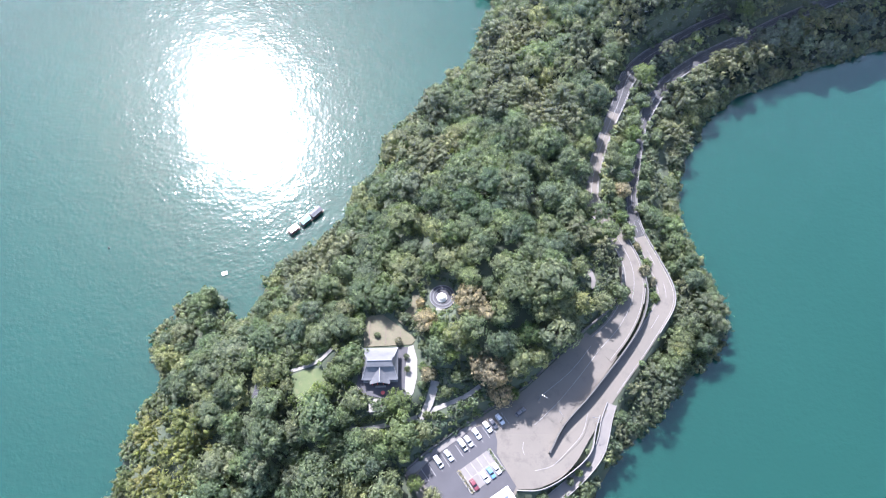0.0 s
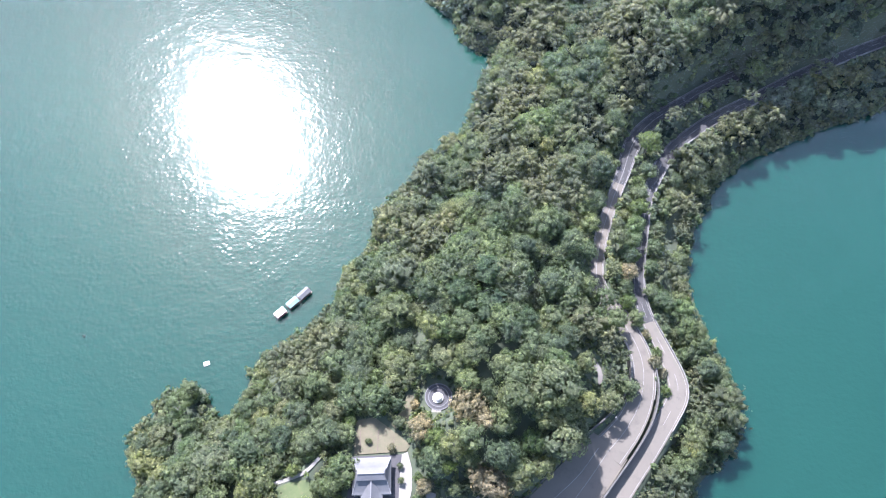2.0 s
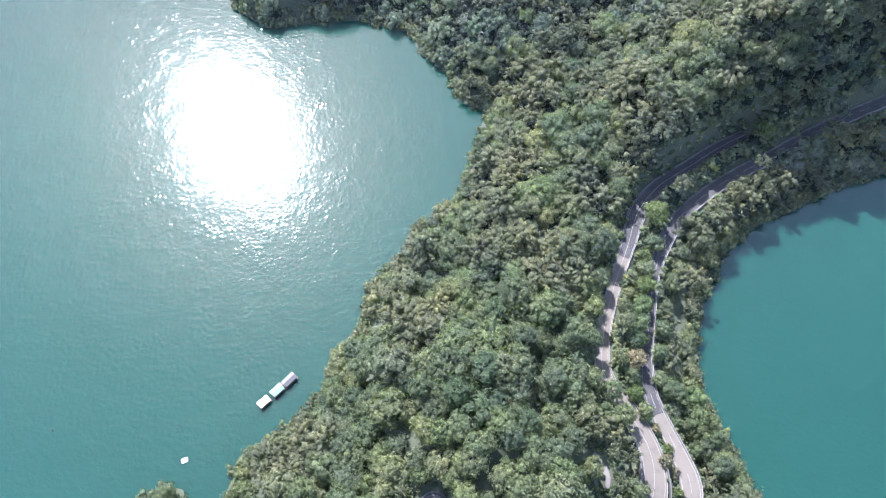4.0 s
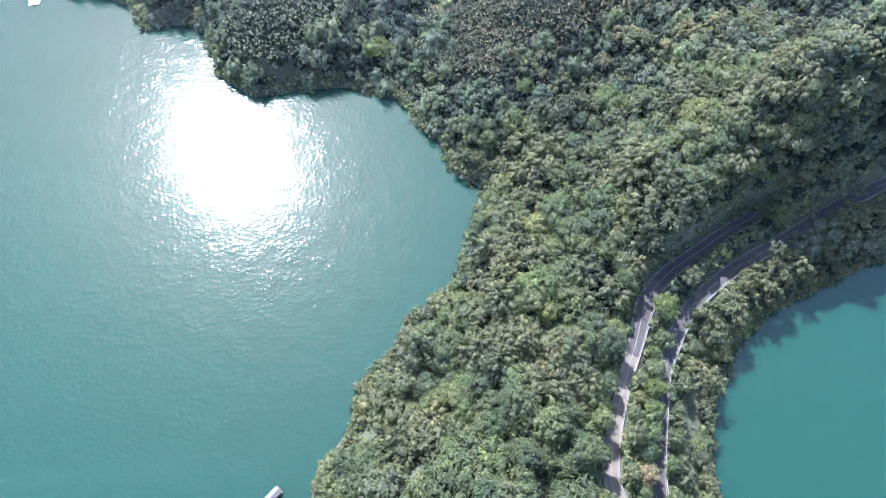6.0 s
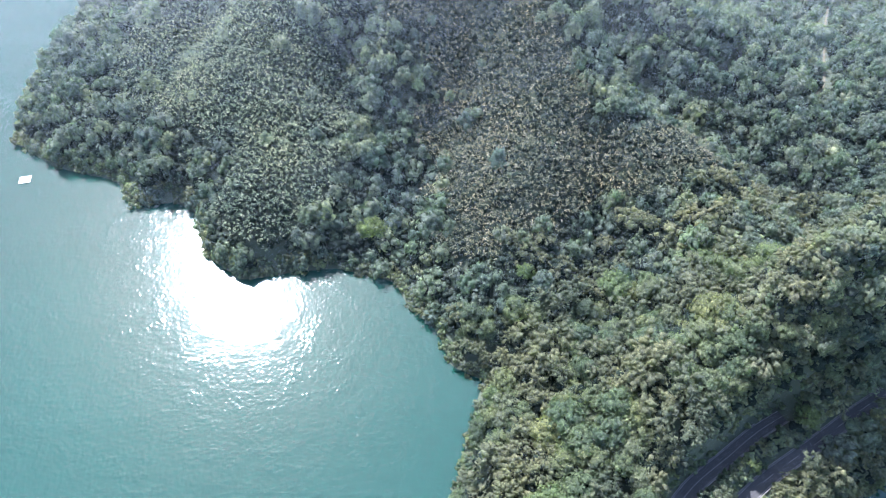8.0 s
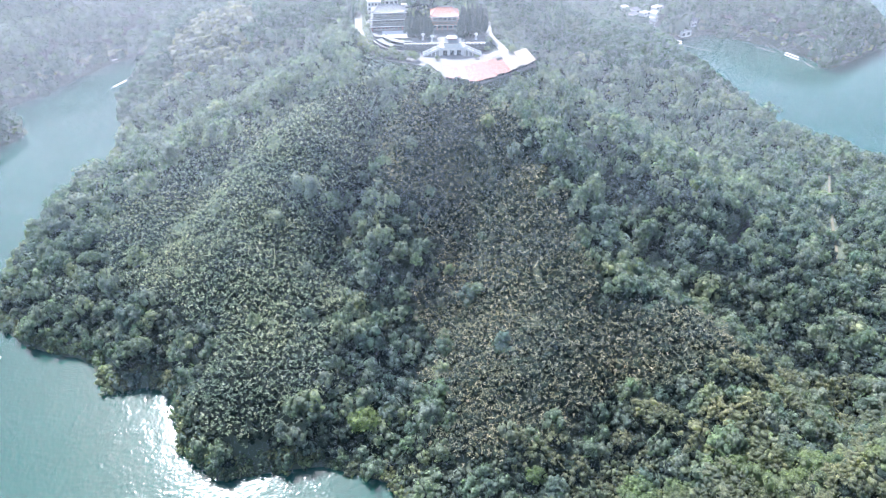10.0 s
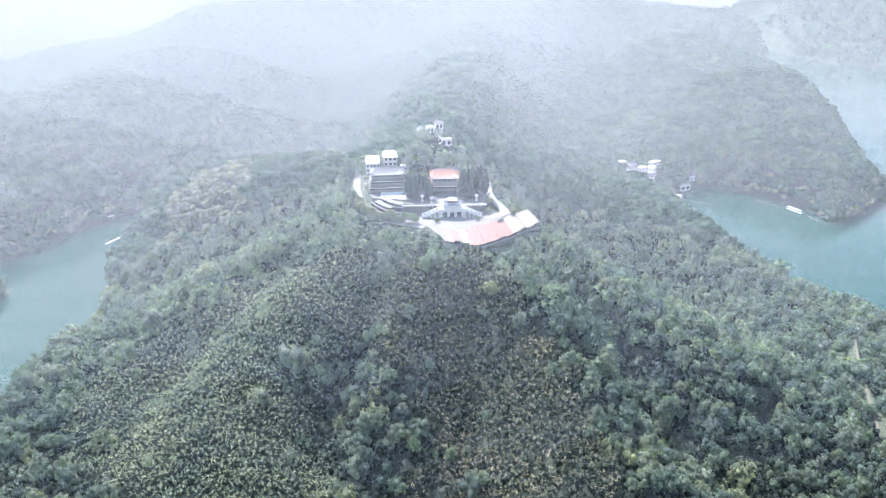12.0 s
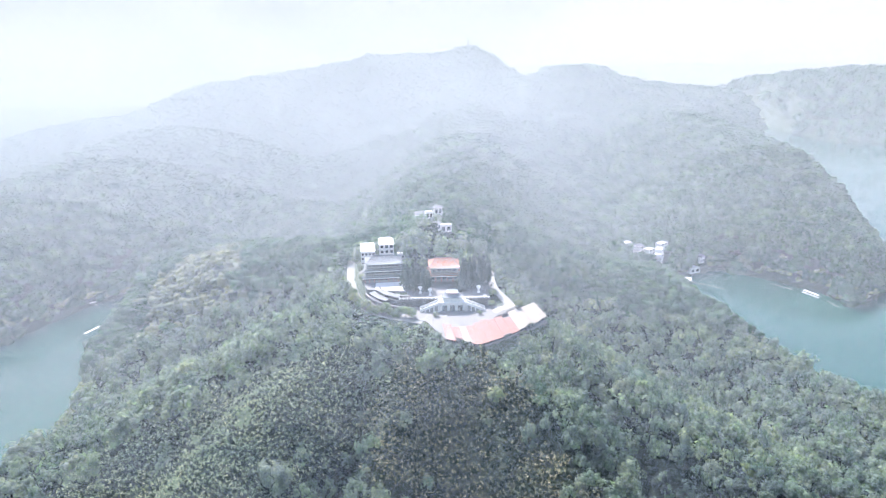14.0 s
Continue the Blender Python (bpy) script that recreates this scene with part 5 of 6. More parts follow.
def make_car(colour, van=False):
    length, width, high = (4.9, 1.85, 2.0) if van else (4.4, 1.76, 1.45)
    car = thing("van" if van else "car", f"{colour} {'van' if van else 'hatchback car'} parked on the asphalt", "van" if van else "car", None, "parked cars")
    belt = 0.95 if van else 0.85
    part("body", car_body(length, width, [(0, .82, .4, belt - .1), (.04, .95, .28, belt), (.2, 1, .24, belt + .05), (.75, 1, .24, belt), (.95, .94, .28, belt - .12), (1, .8, .4, belt - .3)]), CAR_PAINT[colour], car)
    a, b = (0.02, 0.86) if van else (0.1, 0.72)
    part("cabin", car_body(length, width * 0.92, [(a, .85, belt - .05, belt), (a + .06, .93, belt - .05, high - .14), (b - .18, .93, belt - .05, high - .14), (b, .88, belt - .05, belt)]), GLASS, car, "dark tinted windows")
    part("roof", car_body(length * 1.0, width * 0.84, [(a + .05, .9, high - .16, high - .05), (a + .12, 1, high - .16, high), (b - .24, 1, high - .16, high), (b - .16, .9, high - .16, high - .06)]), CAR_PAINT[colour], car)
    for sx in (-0.31, 0.31):
        for sy in (-1, 1):
            wheel = part("wheel", tube(bmesh.new(), (sx * length, sy * (width / 2 - 0.2), 0.31), (sx * length, sy * (width / 2 - 0.01), 0.31), 0.31, 0.31, 12), RUBBER, car)
            part("rim", tube(bmesh.new(), (sx * length, sy * (width / 2 - 0.03), 0.31), (sx * length, sy * (width / 2 + 0.005), 0.31), 0.19, 0.17, 10), METAL, wheel)
    for sy in (-1, 1):
        part("headlight", boxed(length * 0.47, sy * 0.62 - 0.16, 0.55, length * 0.487, sy * 0.62 + 0.16, 0.68, 0.02), METAL, car)
    return car


cars = {}


def park(colour, x, y, heading, van=False):
    z = 14.06 if inside(np.array([x]), np.array([y]), ISLE)[0] else float(car_park_height(x, y)) + 0.05
    m = pose(x, y, z + 0.01, 0, 0, heading)
    if (colour, van) in cars:
        return copy_thing(cars[colour, van], m)
    car = make_car(colour, van)
    car.matrix_world = m
    cars[colour, van] = car
    return car


lean_row = math.degrees(math.atan2(across.y, across.x))
for colour, x, y, van in [("white", -0.9, 48.0, True), ("silver", 2.9, 50.1, False), ("white", 7.9, 54.0, True), ("silver", 10.2, 55.2, False), ("white", 13.2, 58.0, False),
                          ("white", 17.2, 60.4, False), ("dark grey", 19.3, 61.6, False), ("silver", 21.9, 63.2, False)]:
    park(colour, x, y, lean_row + 1, van)
park("dark grey", 29.6, 65.9, 36)
isle_lean = math.degrees(math.atan2(ISLE[3][1] - ISLE[0][1], ISLE[3][0] - ISLE[0][0]))
for colour, x, y in [("white", 15.8, 42.6), ("blue", 18.0, 44.2), ("white", 20.0, 45.6), ("red", 11.9, 40.1)]:
    park(colour, x, y, isle_lean)

# ---------------------------------------------------------------- buildings
def hip_roof(width, depth, ridge, low, high, lift=0.35, bend=1.4, thick=0.22):
    """A roof with sagging slopes and raised corners, centred, its ridge along x; returns roof and ridge-tile meshes."""
    bm = bmesh.new()
    per, levels = 8, 7
    loops = []
    for k in range(levels + 1):
        s = k / levels
        hx, hy = (width + (ridge - width) * s) / 2, depth / 2 * (1 - s) + 0.05 * s
        z = low + (high - low) * s ** bend
        ring = []
        for (ax, ay), (cx, cy) in (((-1, -1), (1, -1)), ((1, -1), (1, 1)), ((1, 1), (-1, 1)), ((-1, 1), (-1, -1))):
            for i in range(per):
                u = i / per
                e = abs(2 * u - 1) ** 3
                ring.append(bm.verts.new(((ax + (cx - ax) * u) * hx, (ay + (cy - ay) * u) * hy, z + lift * e * (1 - s) ** 2)))
        loops.append(ring)
    n = 4 * per
    for p, q in zip(loops, loops[1:]):
        for i in range(n):
            j = (i + 1) % n
            bm.faces.new((p[i], p[j], q[j], q[i]))
    bm.faces.new(loops[-1])
    under = [bm.verts.new(v.co - Vector((0, 0, thick))) for v in loops[0]]
    for i in range(n):
        j = (i + 1) % n
        bm.faces.new((loops[0][j], loops[0][i], under[i], under[j]))
    bm.faces.new(under[::-1])
    rb = [tube(bmesh.new(), (-ridge / 2 - 0.15, 0, high + 0.12), (ridge / 2 + 0.15, 0, high + 0.12), 0.24, 0.24, 6)]
    for sx in (-1, 1):
        for sy in (-1, 1):
            hipb = bmesh.new()
            pts = [(sx * (width + (ridge - width) * s) / 2, sy * depth / 2 * (1 - s), low + (high - low) * s ** bend + lift * (1 - s) ** 2 + 0.08) for s in (0, 0.25, 0.5, 0.75, 1)]
            for p, q in zip(pts, pts[1:]):
                tube(hipb, p, q, 0.15, 0.15, 5)
            rb.append(hipb)
    return bm, rb


def gable_roof(width, length, low, high, thick=0.18, bend=1.25):
    """A pitched roof centred on x with its ridge along y from 0 to length."""
    bm = bmesh.new()
    rows = []
    xs = [-1, -0.66, -0.33, 0, 0.33, 0.66, 1]
    for y in (0, length):
        rows.append([bm.verts.new((u * width / 2, y, low + (high - low) * (1 - abs(u)) ** bend)) for u in xs])
        rows.append([bm.verts.new((u * width / 2, y, low + (high - low) * (1 - abs(u)) ** bend - thick)) for u in xs])
    a, b, c, d = rows
    for i in range(6):
        bm.faces.new((a[i], a[i + 1], c[i + 1], c[i]))
        bm.faces.new((b[i + 1], b[i], d[i], d[i + 1]))
        bm.faces.new((a[i + 1], a[i], b[i], b[i + 1]))
        bm.faces.new((c[i], c[i + 1], d[i + 1], d[i]))
    for i in (0, 6):
        bm.faces.new((a[i], c[i], d[i], b[i]) if i else (c[i], a[i], b[i], d[i]))
    return bm


def wall_with_windows(parent, x0, x1, y, z0, z1, count, material, thick=0.3, face=-1, frame_mat=None):
    """One wall in the plane of y with window openings through it and recessed panes."""
    bm = bmesh.new()
    w = (x1 - x0) / count
    sill, head = z0 + (z1 - z0) * 0.3, z0 + (z1 - z0) * 0.82
    box(bm, x0, y, z0, x1, y + thick, sill)
    box(bm, x0, y, head, x1, y + thick, z1)
    for i in range(count + 1):
        c = x0 + i * w
        a, b = max(x0, c - w * 0.2), min(x1, c + w * 0.2)
        box(bm, a, y, sill, b, y + thick, head)
    part("wall", bm, material, parent)
    for i in range(count):
        c = x0 + (i + 0.5) * w
        window = part("window", boxed(c - w * 0.3, y + thick * 0.5, sill, c + w * 0.3, y + thick * 0.5 + 0.06, head), GLASS, parent)
        part("mullion", boxed(c - 0.05, y + thick * 0.3, sill, c + 0.05, y + thick * 0.5, head), frame_mat or TIMBER, window)


def temple_house():
    """The grey-roofed shrine: square hall, hipped roof, gabled porch, steps."""
    h = thing("shrine_house", "small traditional shrine with grey tiled hip roof and gabled porch", "house", pose(-22.2, 80.2, 24.0, 0, 0, 1.5) @ Matrix.Scale(0.87, 4))
    part("plinth", boxed(-7.2, -6.8, -0.6, 7.2, 6.4, 0.35, 0.05), CONCRETE, h)
    wall_with_windows(h, -5.6, 5.6, -4.6, 0.35, 4.0, 4, WHITE)
    part("wall", boxed(-5.6, 4.2, 0.35, 5.6, 4.5, 4.0), WHITE, h)
    for sx in (-1, 1):
        part("wall", boxed(sx * 5.6 - 0.15, -4.3, 0.35, sx * 5.6 + 0.15, 4.2, 4.0), WHITE, h)
    roof, ridges = hip_roof(15.0, 14.0, 10.2, 3.9, 8.2, 0.5, 1.35)
    r = part("roof", roof, SLATE, h)
    for b in ridges:
        part("ridge_tile", b, RIDGE, r)
    cap, caps = hip_roof(11.4, 4.6, 10.0, 7.35, 8.55, 0.1, 1.0, 0.12)
    r2 = part("roof_cap", cap, SLATE, h)
    for b in caps[:1]:
        part("ridge_tile", b, RIDGE, r2)
    porch = gable_roof(8.4, 8.4, 3.6, 6.7)
    bmesh.ops.translate(porch, vec=(0, -8.6, 0), verts=porch.verts)
    pr = part("porch_roof", porch, SLATE, h)
    part("ridge_tile", tube(bmesh.new(), (0, -8.7, 6.8), (0, -1.5, 6.8), 0.22, 0.22, 6), RIDGE, pr)
    gb = bmesh.new()
    vs = [gb.verts.new(p) for p in ((-3.6, -7.9, 3.6), (3.6, -7.9, 3.6), (0, -7.9, 6.3), (-3.6, -7.7, 3.6), (3.6, -7.7, 3.6), (0, -7.7, 6.3))]
    for f in ((0, 1, 2), (5, 4, 3), (0, 3, 4, 1), (1, 4, 5, 2), (2, 5, 3, 0)):
        gb.faces.new([vs[i] for i in f])
    part("gable", gb, WHITE, h)
    for sx in (-3.4, -1.2, 1.2, 3.4):
        part("column", tube(bmesh.new(), (sx, -7.8, 0.2), (sx, -7.8, 3.7), 0.2, 0.18, 10), REDWOOD, h)
    for i in range(4):
        part("step", boxed(-2.2, -8.6 - 0.35 * i, -0.6, 2.2, -8.2 - 0.35 * i, 0.25 - 0.16 * i), CONCRETE, h)
    return h


temple_house()
burner = thing("incense_burner", "red incense burner standing before the shrine", "incense burner", pose(-21, 70.2, 24.0))
part("bowl", tube(bmesh.new(), (0, 0, 0.5), (0, 0, 1.1), 0.5, 0.75, 12), REDWOOD, burner)
for i in range(3):
    a = i * 2.094
    part("leg", tube(bmesh.new(), (0.5 * math.cos(a), 0.5 * math.sin(a), -0.05), (0.35 * math.cos(a), 0.35 * math.sin(a), 0.55), 0.08, 0.1, 6), REDWOOD, burner)

yard = tagged(part("paving_house", slab([(-12.4, 88), (-10.4, 88.8), (-8.8, 83), (-8.8, 76), (-10, 70.4), (-11.4, 68.4), (-13.2, 72), (-13, 80)], 23.6, 24.02), CREAM), "bright stone paving beside the shrine", "paving", kind="structure")
tagged(part("paving_front", slab([(-31, 70.5), (-12, 66.4), (-13.2, 72), (-13, 80), (-12.4, 88), (-29.6, 87.4)], 23.6, 23.98), LOT), "grey stone paving round the shrine", "paving", kind="structure")
court = tagged(part("paving_court", slab([(-26.2, 68.2), (-21.4, 68.2), (-20.6, 63.4), (-25.8, 63.4)], 19.5, 24.0), CREAM), "pale stone forecourt on a retaining wall before the shrine", "paving", kind="structure")
for x in (-26.2, -24.7, -23.2, -21.7, -20.4):
    part("rail_post", boxed(x - 0.1, 63.3, 24.0, x + 0.1, 63.5, 25.0), CONCRETE, court)
part("rail", boxed(-26.3, 63.32, 24.9, -20.3, 63.48, 25.05), CONCRETE, court)
terrace = tagged(part("terrace", slab([(-29, 99.8), (-22.7, 101.2), (-14, 95), (-9.4, 91.2), (-11, 89), (-29, 88)], 23.6, 24.05), DRYLAWN), "dry brown garden terrace with low dividing kerbs", "terrace", kind="structure")
for x in (-27.2, -21.0, -15.4):
    part("kerb", boxed(x, 89.0, 24.0, x + 0.22, 98.5 - (x + 27) * 0.35, 24.22), TIMBER, terrace)
tagged(part("lawn", slab(YARD_LAWN, 22.9, 23.22), LAWN), "sunlit green lawn among trees", "lawn", kind="structure")

shed = thing("shed", "small shed with a dark ribbed roof among trees", "shed", pose(-66.5, 72.8, float(ground_at(-66.5, 72.8)) + 2.2, 0, 0, -8))
part("wall", boxed(-1.6, -3.4, -2.4, 1.6, 3.4, 2.1), CONCRETE, shed)
sr = gable_roof(4.4, 8.0, 2.0, 3.2)
bmesh.ops.translate(sr, vec=(0, -4, 0), verts=sr.verts)
shed_roof = part("roof", sr, LOT, shed)
for i in range(9):
    part("rib", tube(bmesh.new(), (-2.15, -3.9 + i * 0.97, 2.1), (0, -3.9 + i * 0.97, 3.28), 0.06, 0.06, 4), SLATE, shed_roof)
part("door", boxed(-0.5, -3.46, -2.2, 0.5, -3.4, -0.2), TIMBER, shed)

# the round plaza with its white domed stupa
ring = tagged(part("paving_round", tube(bmesh.new(), (0.5, 107.8, 25.5), (0.5, 107.8, 25.95), 5.0, 5.0, 40), LOT), "round dark grey stone plaza with ringed kerbs", "paving", kind="structure")
for rr in (4.8, 3.6):
    bm = bmesh.new()
    for i in range(40):
        a, b = i * 2 * math.pi / 40, (i + 1) * 2 * math.pi / 40
        box_line = np.array([(0.5 + rr * math.cos(a), 107.8 + rr * math.sin(a), 26.05, 0.3), (0.5 + rr * math.cos(b), 107.8 + rr * math.sin(b), 26.05, 0.3)])
        q = ribbon(box_line, 0.3, 0, 0.32, 0)
        me_tmp = bpy.data.meshes.new("tmp")
        q.to_mesh(me_tmp)
        q.free()
        bm.from_mesh(me_tmp)
        bpy.data.meshes.remove(me_tmp)
    part("kerb", bm, SLATE, ring)
tagged(part("paving_step", slab([(-2.2, 101), (1.2, 101), (1.6, 104), (-1.8, 104)], 25.4, 25.9), CREAM), "pale stone landing before the round plaza", "paving", kind="structure")
stupa = thing("stupa", "small white domed stupa on a round base", "stupa", pose(0.3, 107.3, 25.95) @ Matrix.Scale(0.8, 4))
part("base", tube(bmesh.new(), (0, 0, -0.1), (0, 0, 0.7), 2.5, 2.4, 24), WHITE, stupa)
dome = bmesh.new()
bmesh.ops.create_uvsphere(dome, u_segments=24, v_segments=12, radius=2.0)
for v in dome.verts:
    v.co.z = 0.7 + max(v.co.z, 0) * 0.85
part("dome", dome, WHITE, stupa)
part("finial", tube(bmesh.new(), (0, 0, 2.3), (0, 0, 3.4), 0.3, 0.05, 10), METAL, stupa)


# ---------------------------------------------------------------- on the water
def raft_house(x, y, heading, roof_mat, label, length=6.0, width=3.2, wall_mat=TIMBER):
    r = thing("raft_house", label, "floating house", pose(x, y, 0, 0, 0, heading), "linked raft houses")
    for s in (-1, 1):
        part("float", tube(bmesh.new(), (-length / 2, s * width * 0.36, 0.0), (length / 2, s * width * 0.36, 0.0), 0.3, 0.3, 10), PONTOON, r)
    part("deck", boxed(-length / 2, -width / 2, 0.25, length / 2, width / 2, 0.4), TIMBER, r)
    part("cabin", boxed(-length * 0.4, -width * 0.38, 0.4, length * 0.4, width * 0.38, 2.2), wall_mat, r)
    g = gable_roof(width * 1.02, length * 0.92, 2.15, 2.75, 0.1, 1.0)
    bmesh.ops.rotate(g, matrix=Matrix.Rotation(radians(90), 3, "Z"), verts=g.verts)
    bmesh.ops.translate(g, vec=(length * 0.46, 0, 0), verts=g.verts)
    part("roof", g, roof_mat, r)
    for s in (-1, 1):
        part("window", boxed(-length * 0.25, s * width * 0.385 - 0.03, 1.1, length * 0.25, s * width * 0.385 + 0.03, 1.8), GLASS, r)
        for i in range(4):
            part("post", tube(bmesh.new(), (-length / 2 + 0.1 + i * (length - 0.2) / 3, s * (width / 2 - 0.08), 0.4), (-length / 2 + 0.1 + i * (length - 0.2) / 3, s * (width / 2 - 0.08), 1.3), 0.04, 0.04, 5), METAL, r)
    return r


raft_house(-57.0, 160.6, 47, SLATE, "floating raft house with a dark grey roof", 6.4)
raft_house(-61.4, 156.4, 45, PONTOON, "floating raft house with a teal tarpaulin roof", 5.6)
raft_house(-66.2, 151.8, 44, WHITE, "floating raft house with a pale roof and red trim", 5.2, 3.0, REDWOOD)


def pontoon(x, y, heading, length, width, label, roofed=False, top=None):
    r = thing("pontoon", label, "floating dock", pose(x, y, 0, 0, 0, heading))
    n = max(2, int(length / 3))
    for i in range(n):
        part("float", boxed(-length / 2 + i * length / n + 0.1, -width * 0.42, -0.25, -length / 2 + (i + 1) * length / n - 0.1, width * 0.42, 0.2, 0.05), PONTOON, r)
    part("deck", boxed(-length / 2, -width / 2, 0.2, length / 2, width / 2, 0.45, 0.03), top or WHITE, r)
    if roofed:
        for sx in (-1, 1):
            for sy in (-1, 1):
                part("post", tube(bmesh.new(), (sx * length * 0.4, sy * width * 0.4, 0.4), (sx * length * 0.4, sy * width * 0.4, 2.6), 0.06, 0.06, 6), METAL, r)
        part("roof", boxed(-length * 0.46, -width * 0.5, 2.6, length * 0.46, width * 0.5, 2.75), WHITE, r)
    return r


pontoon(-94.2, 130.1, 20, 2.4, 1.8, "small white floating dock on the lake")
pontoon(-218.8, 435.0, 10, 6.2, 5.6, "square white floating platform on the lake")
pontoon(-260.5, 786.5, 62, 36, 2.0, "long white floating pier beside the wooded shore")
pontoon(-286.5, 828, 30, 6, 3, "white floating dock by the far shore", True)
pontoon(-262, 849, 20, 9, 4, "white roofed boat landing by the far shore", True)
pontoon(-270, 846, 15, 6, 3, "white roofed boat landing by the far shore", True)
pontoon(290, 845, -36, 37, 1.5, "long pale floating pier in the bay", False, BAYS)
pontoon(276, 857, -30, 10, 5, "white roofed boat landing in the bay", True)
pontoon(361, 838, -48, 22, 1.6, "row of pale floating docks along the shaded shore", False, BAYS)
pontoon(379, 817, -60, 16, 2.8, "row of white roofed docks along the shaded shore", True)
pontoon(388, 797, -75, 12, 1.6, "row of pale floating docks along the shaded shore", False, BAYS)

buoy = thing("buoy", "small dark mooring buoy floating on the lake", "buoy", pose(-147.4, 142.6, 0))
part("float", tube(bmesh.new(), (0, 0, -0.3), (0, 0, 0.35), 0.55, 0.5, 12), RUBBER, buoy)
part("post", tube(bmesh.new(), (0, 0, 0.3), (0, 0, 1.2), 0.12, 0.08, 8), TIMBER, buoy)

# white kiosk roof at the edge of the car park, lamp posts
kiosk = thing("kiosk", "low building with a flat white roof beside the car park", "building", pose(20.6, 32.6, 13.95, 0, 0, 34))
part("wall", boxed(-5.6, -4, -0.5, 5.6, 3.4, 3.2), CREAM, kiosk)
part("roof", boxed(-6.2, -4.6, 3.2, 6.2, 4.0, 3.6, 0.05), WHITE, kiosk)
part("door", boxed(-0.6, -4.06, -0.05, 0.6, -3.98, 2.1), TIMBER, kiosk)
for sx in (-3.6, 3.0):
    part("window", boxed(sx - 0.9, -4.05, 1.0, sx + 0.9, -3.98, 2.2), GLASS, kiosk)
for sx in (-6.1, 6.0):
    part("parapet", boxed(sx, -4.55, 3.6, sx + 0.15, 3.95, 3.85), CONCRETE, kiosk)
part("water_tank", tube(bmesh.new(), (3.6, 1.8, 3.6), (3.6, 1.8, 5.0), 0.7, 0.7, 14), METAL, kiosk, "round steel water tank")


def lamp_post(x, y, z, heading):
    p = thing("street_lamp", "tall grey steel street lamp with a single arm", "street lamp", pose(x, y, z, 0, 0, heading), "street lamps")
    part("pole", tube(bmesh.new(), (0, 0, -0.3), (0, 0, 7.5), 0.1, 0.06, 8), METAL, p)
    part("arm", tube(bmesh.new(), (0, 0, 7.4), (1.8, 0, 7.9), 0.05, 0.04, 6), METAL, p)
    part("lamp_head", boxed(1.6, -0.15, 7.82, 2.4, 0.15, 7.98, 0.03), SLATE, p)
    return p


lamp_post(37, 70.5, float(car_park_height(37, 70.5)), -40)
lamp_post(44.4, 62.4, 14.6, 130)
lamp_post(57.3, 62.4, 13.3, 180)
lamp_post(63, 101.5, 16.6, -60)

# ---------------------------------------------------------------- the temple on the hill
def arc(cx, cy, r, a0, a1, n, z, w):
    return np.array([(cx + r * math.cos(radians(a)), cy + r * math.sin(radians(a)), z, w) for a in np.linspace(a0, a1, n)])


tagged(part("temple_terrace", slab(YARD_TEMPLE[:8] + [(50, 624), (8, 624), (-20, 640)], 80, 88.6), TERRACE), "paved lower terrace of the temple", "terrace", kind="structure")
tagged(part("temple_terrace_upper", slab(YARD_UPPER_TEMPLE, 86, 93.05), TERRACE), "paved upper terrace of the temple", "terrace", kind="structure")
tagged(part("wall_temple", boxed(-2, 623.6, 84, 53, 624.5, 93.6), WALLSTONE), "grey stone retaining wall below the temple court", "wall", kind="structure")
tagged(part("paving_hall", slab([(-17, 640.5), (1, 638), (3.5, 649), (-2, 652), (-17, 651)], 92.8, 93.12), WHITE), "bright white paved court before the pilgrim hall", "paving", kind="structure")
rail = thing("balustrade", "white stone balustrade on the temple wall", "balustrade")
part("rail", boxed(-2, 623.7, 94.4, 53, 624.2, 94.7), WHITE, rail)
for i in range(23):
    part("post", boxed(-2 + i * 2.45, 623.7, 93.6, -1.5 + i * 2.45, 624.2, 95.0), WHITE, rail)
for k, (rr, z) in enumerate(((33, 90.4), (28.5, 92.0), (24, 93.6))):
    line = arc(8, 652, rr, 200, 262, 16, z, 0.8)
    tagged(part("wall_curved", ribbon(line, 5.0, 0, 0.9, 0.0), WALLSTONE), "curved grey terrace wall below the pilgrim hall", "wall", kind="structure")
    cap = part("coping", ribbon(line, 0.3, 0, 1.1, 0.3), CONCRETE, None)
    tagged(cap, "pale coping along the curved terrace wall", "coping", kind="structure")
for rr, z, a0, a1 in ((30.6, 92.3, 206, 236), (26.2, 94.0, 212, 248)):
    line = arc(8, 652, rr, a0, a1, 10, z, 3.2)
    tagged(part("gallery_roof", ribbon(line, 0.3, 0, 3.4, 0.0), SLATE), "curved grey gallery roof on the temple terrace", "roof", kind="structure")
line = arc(8, 652, 37.5, 196, 268, 18, 89.6, 0.6)
tagged(part("wall_drive", ribbon(line, 5.5, 0, 0.5, -0.1), CONCRETE), "pale parapet along the temple drive", "wall", kind="structure")

gate = thing("temple_gate", "white two-tiered temple gate with double stairs and grey roof", "gate", pose(30, 617.6, 88.6))
part("base", boxed(-7.5, 0, 0, 7.5, 6.2, 5.0, 0.1), WHITE, gate)
for sx in (-4.6, 0, 4.6):
    part("doorway", boxed(sx - 1.4, -0.08, 0, sx + 1.4, 0.1, 3.4), GLASS, gate, "dark arched doorway")
part("balcony", boxed(-8.2, -0.7, 5.0, 8.2, 6.2, 5.5, 0.05), WHITE, gate)
part("upper_storey", boxed(-5.6, 1, 5.5, 5.6, 5.6, 8.4, 0.05), WHITE, gate)
rf, rds = hip_roof(13, 7.5, 9, 8.4, 10.6, 0.4)
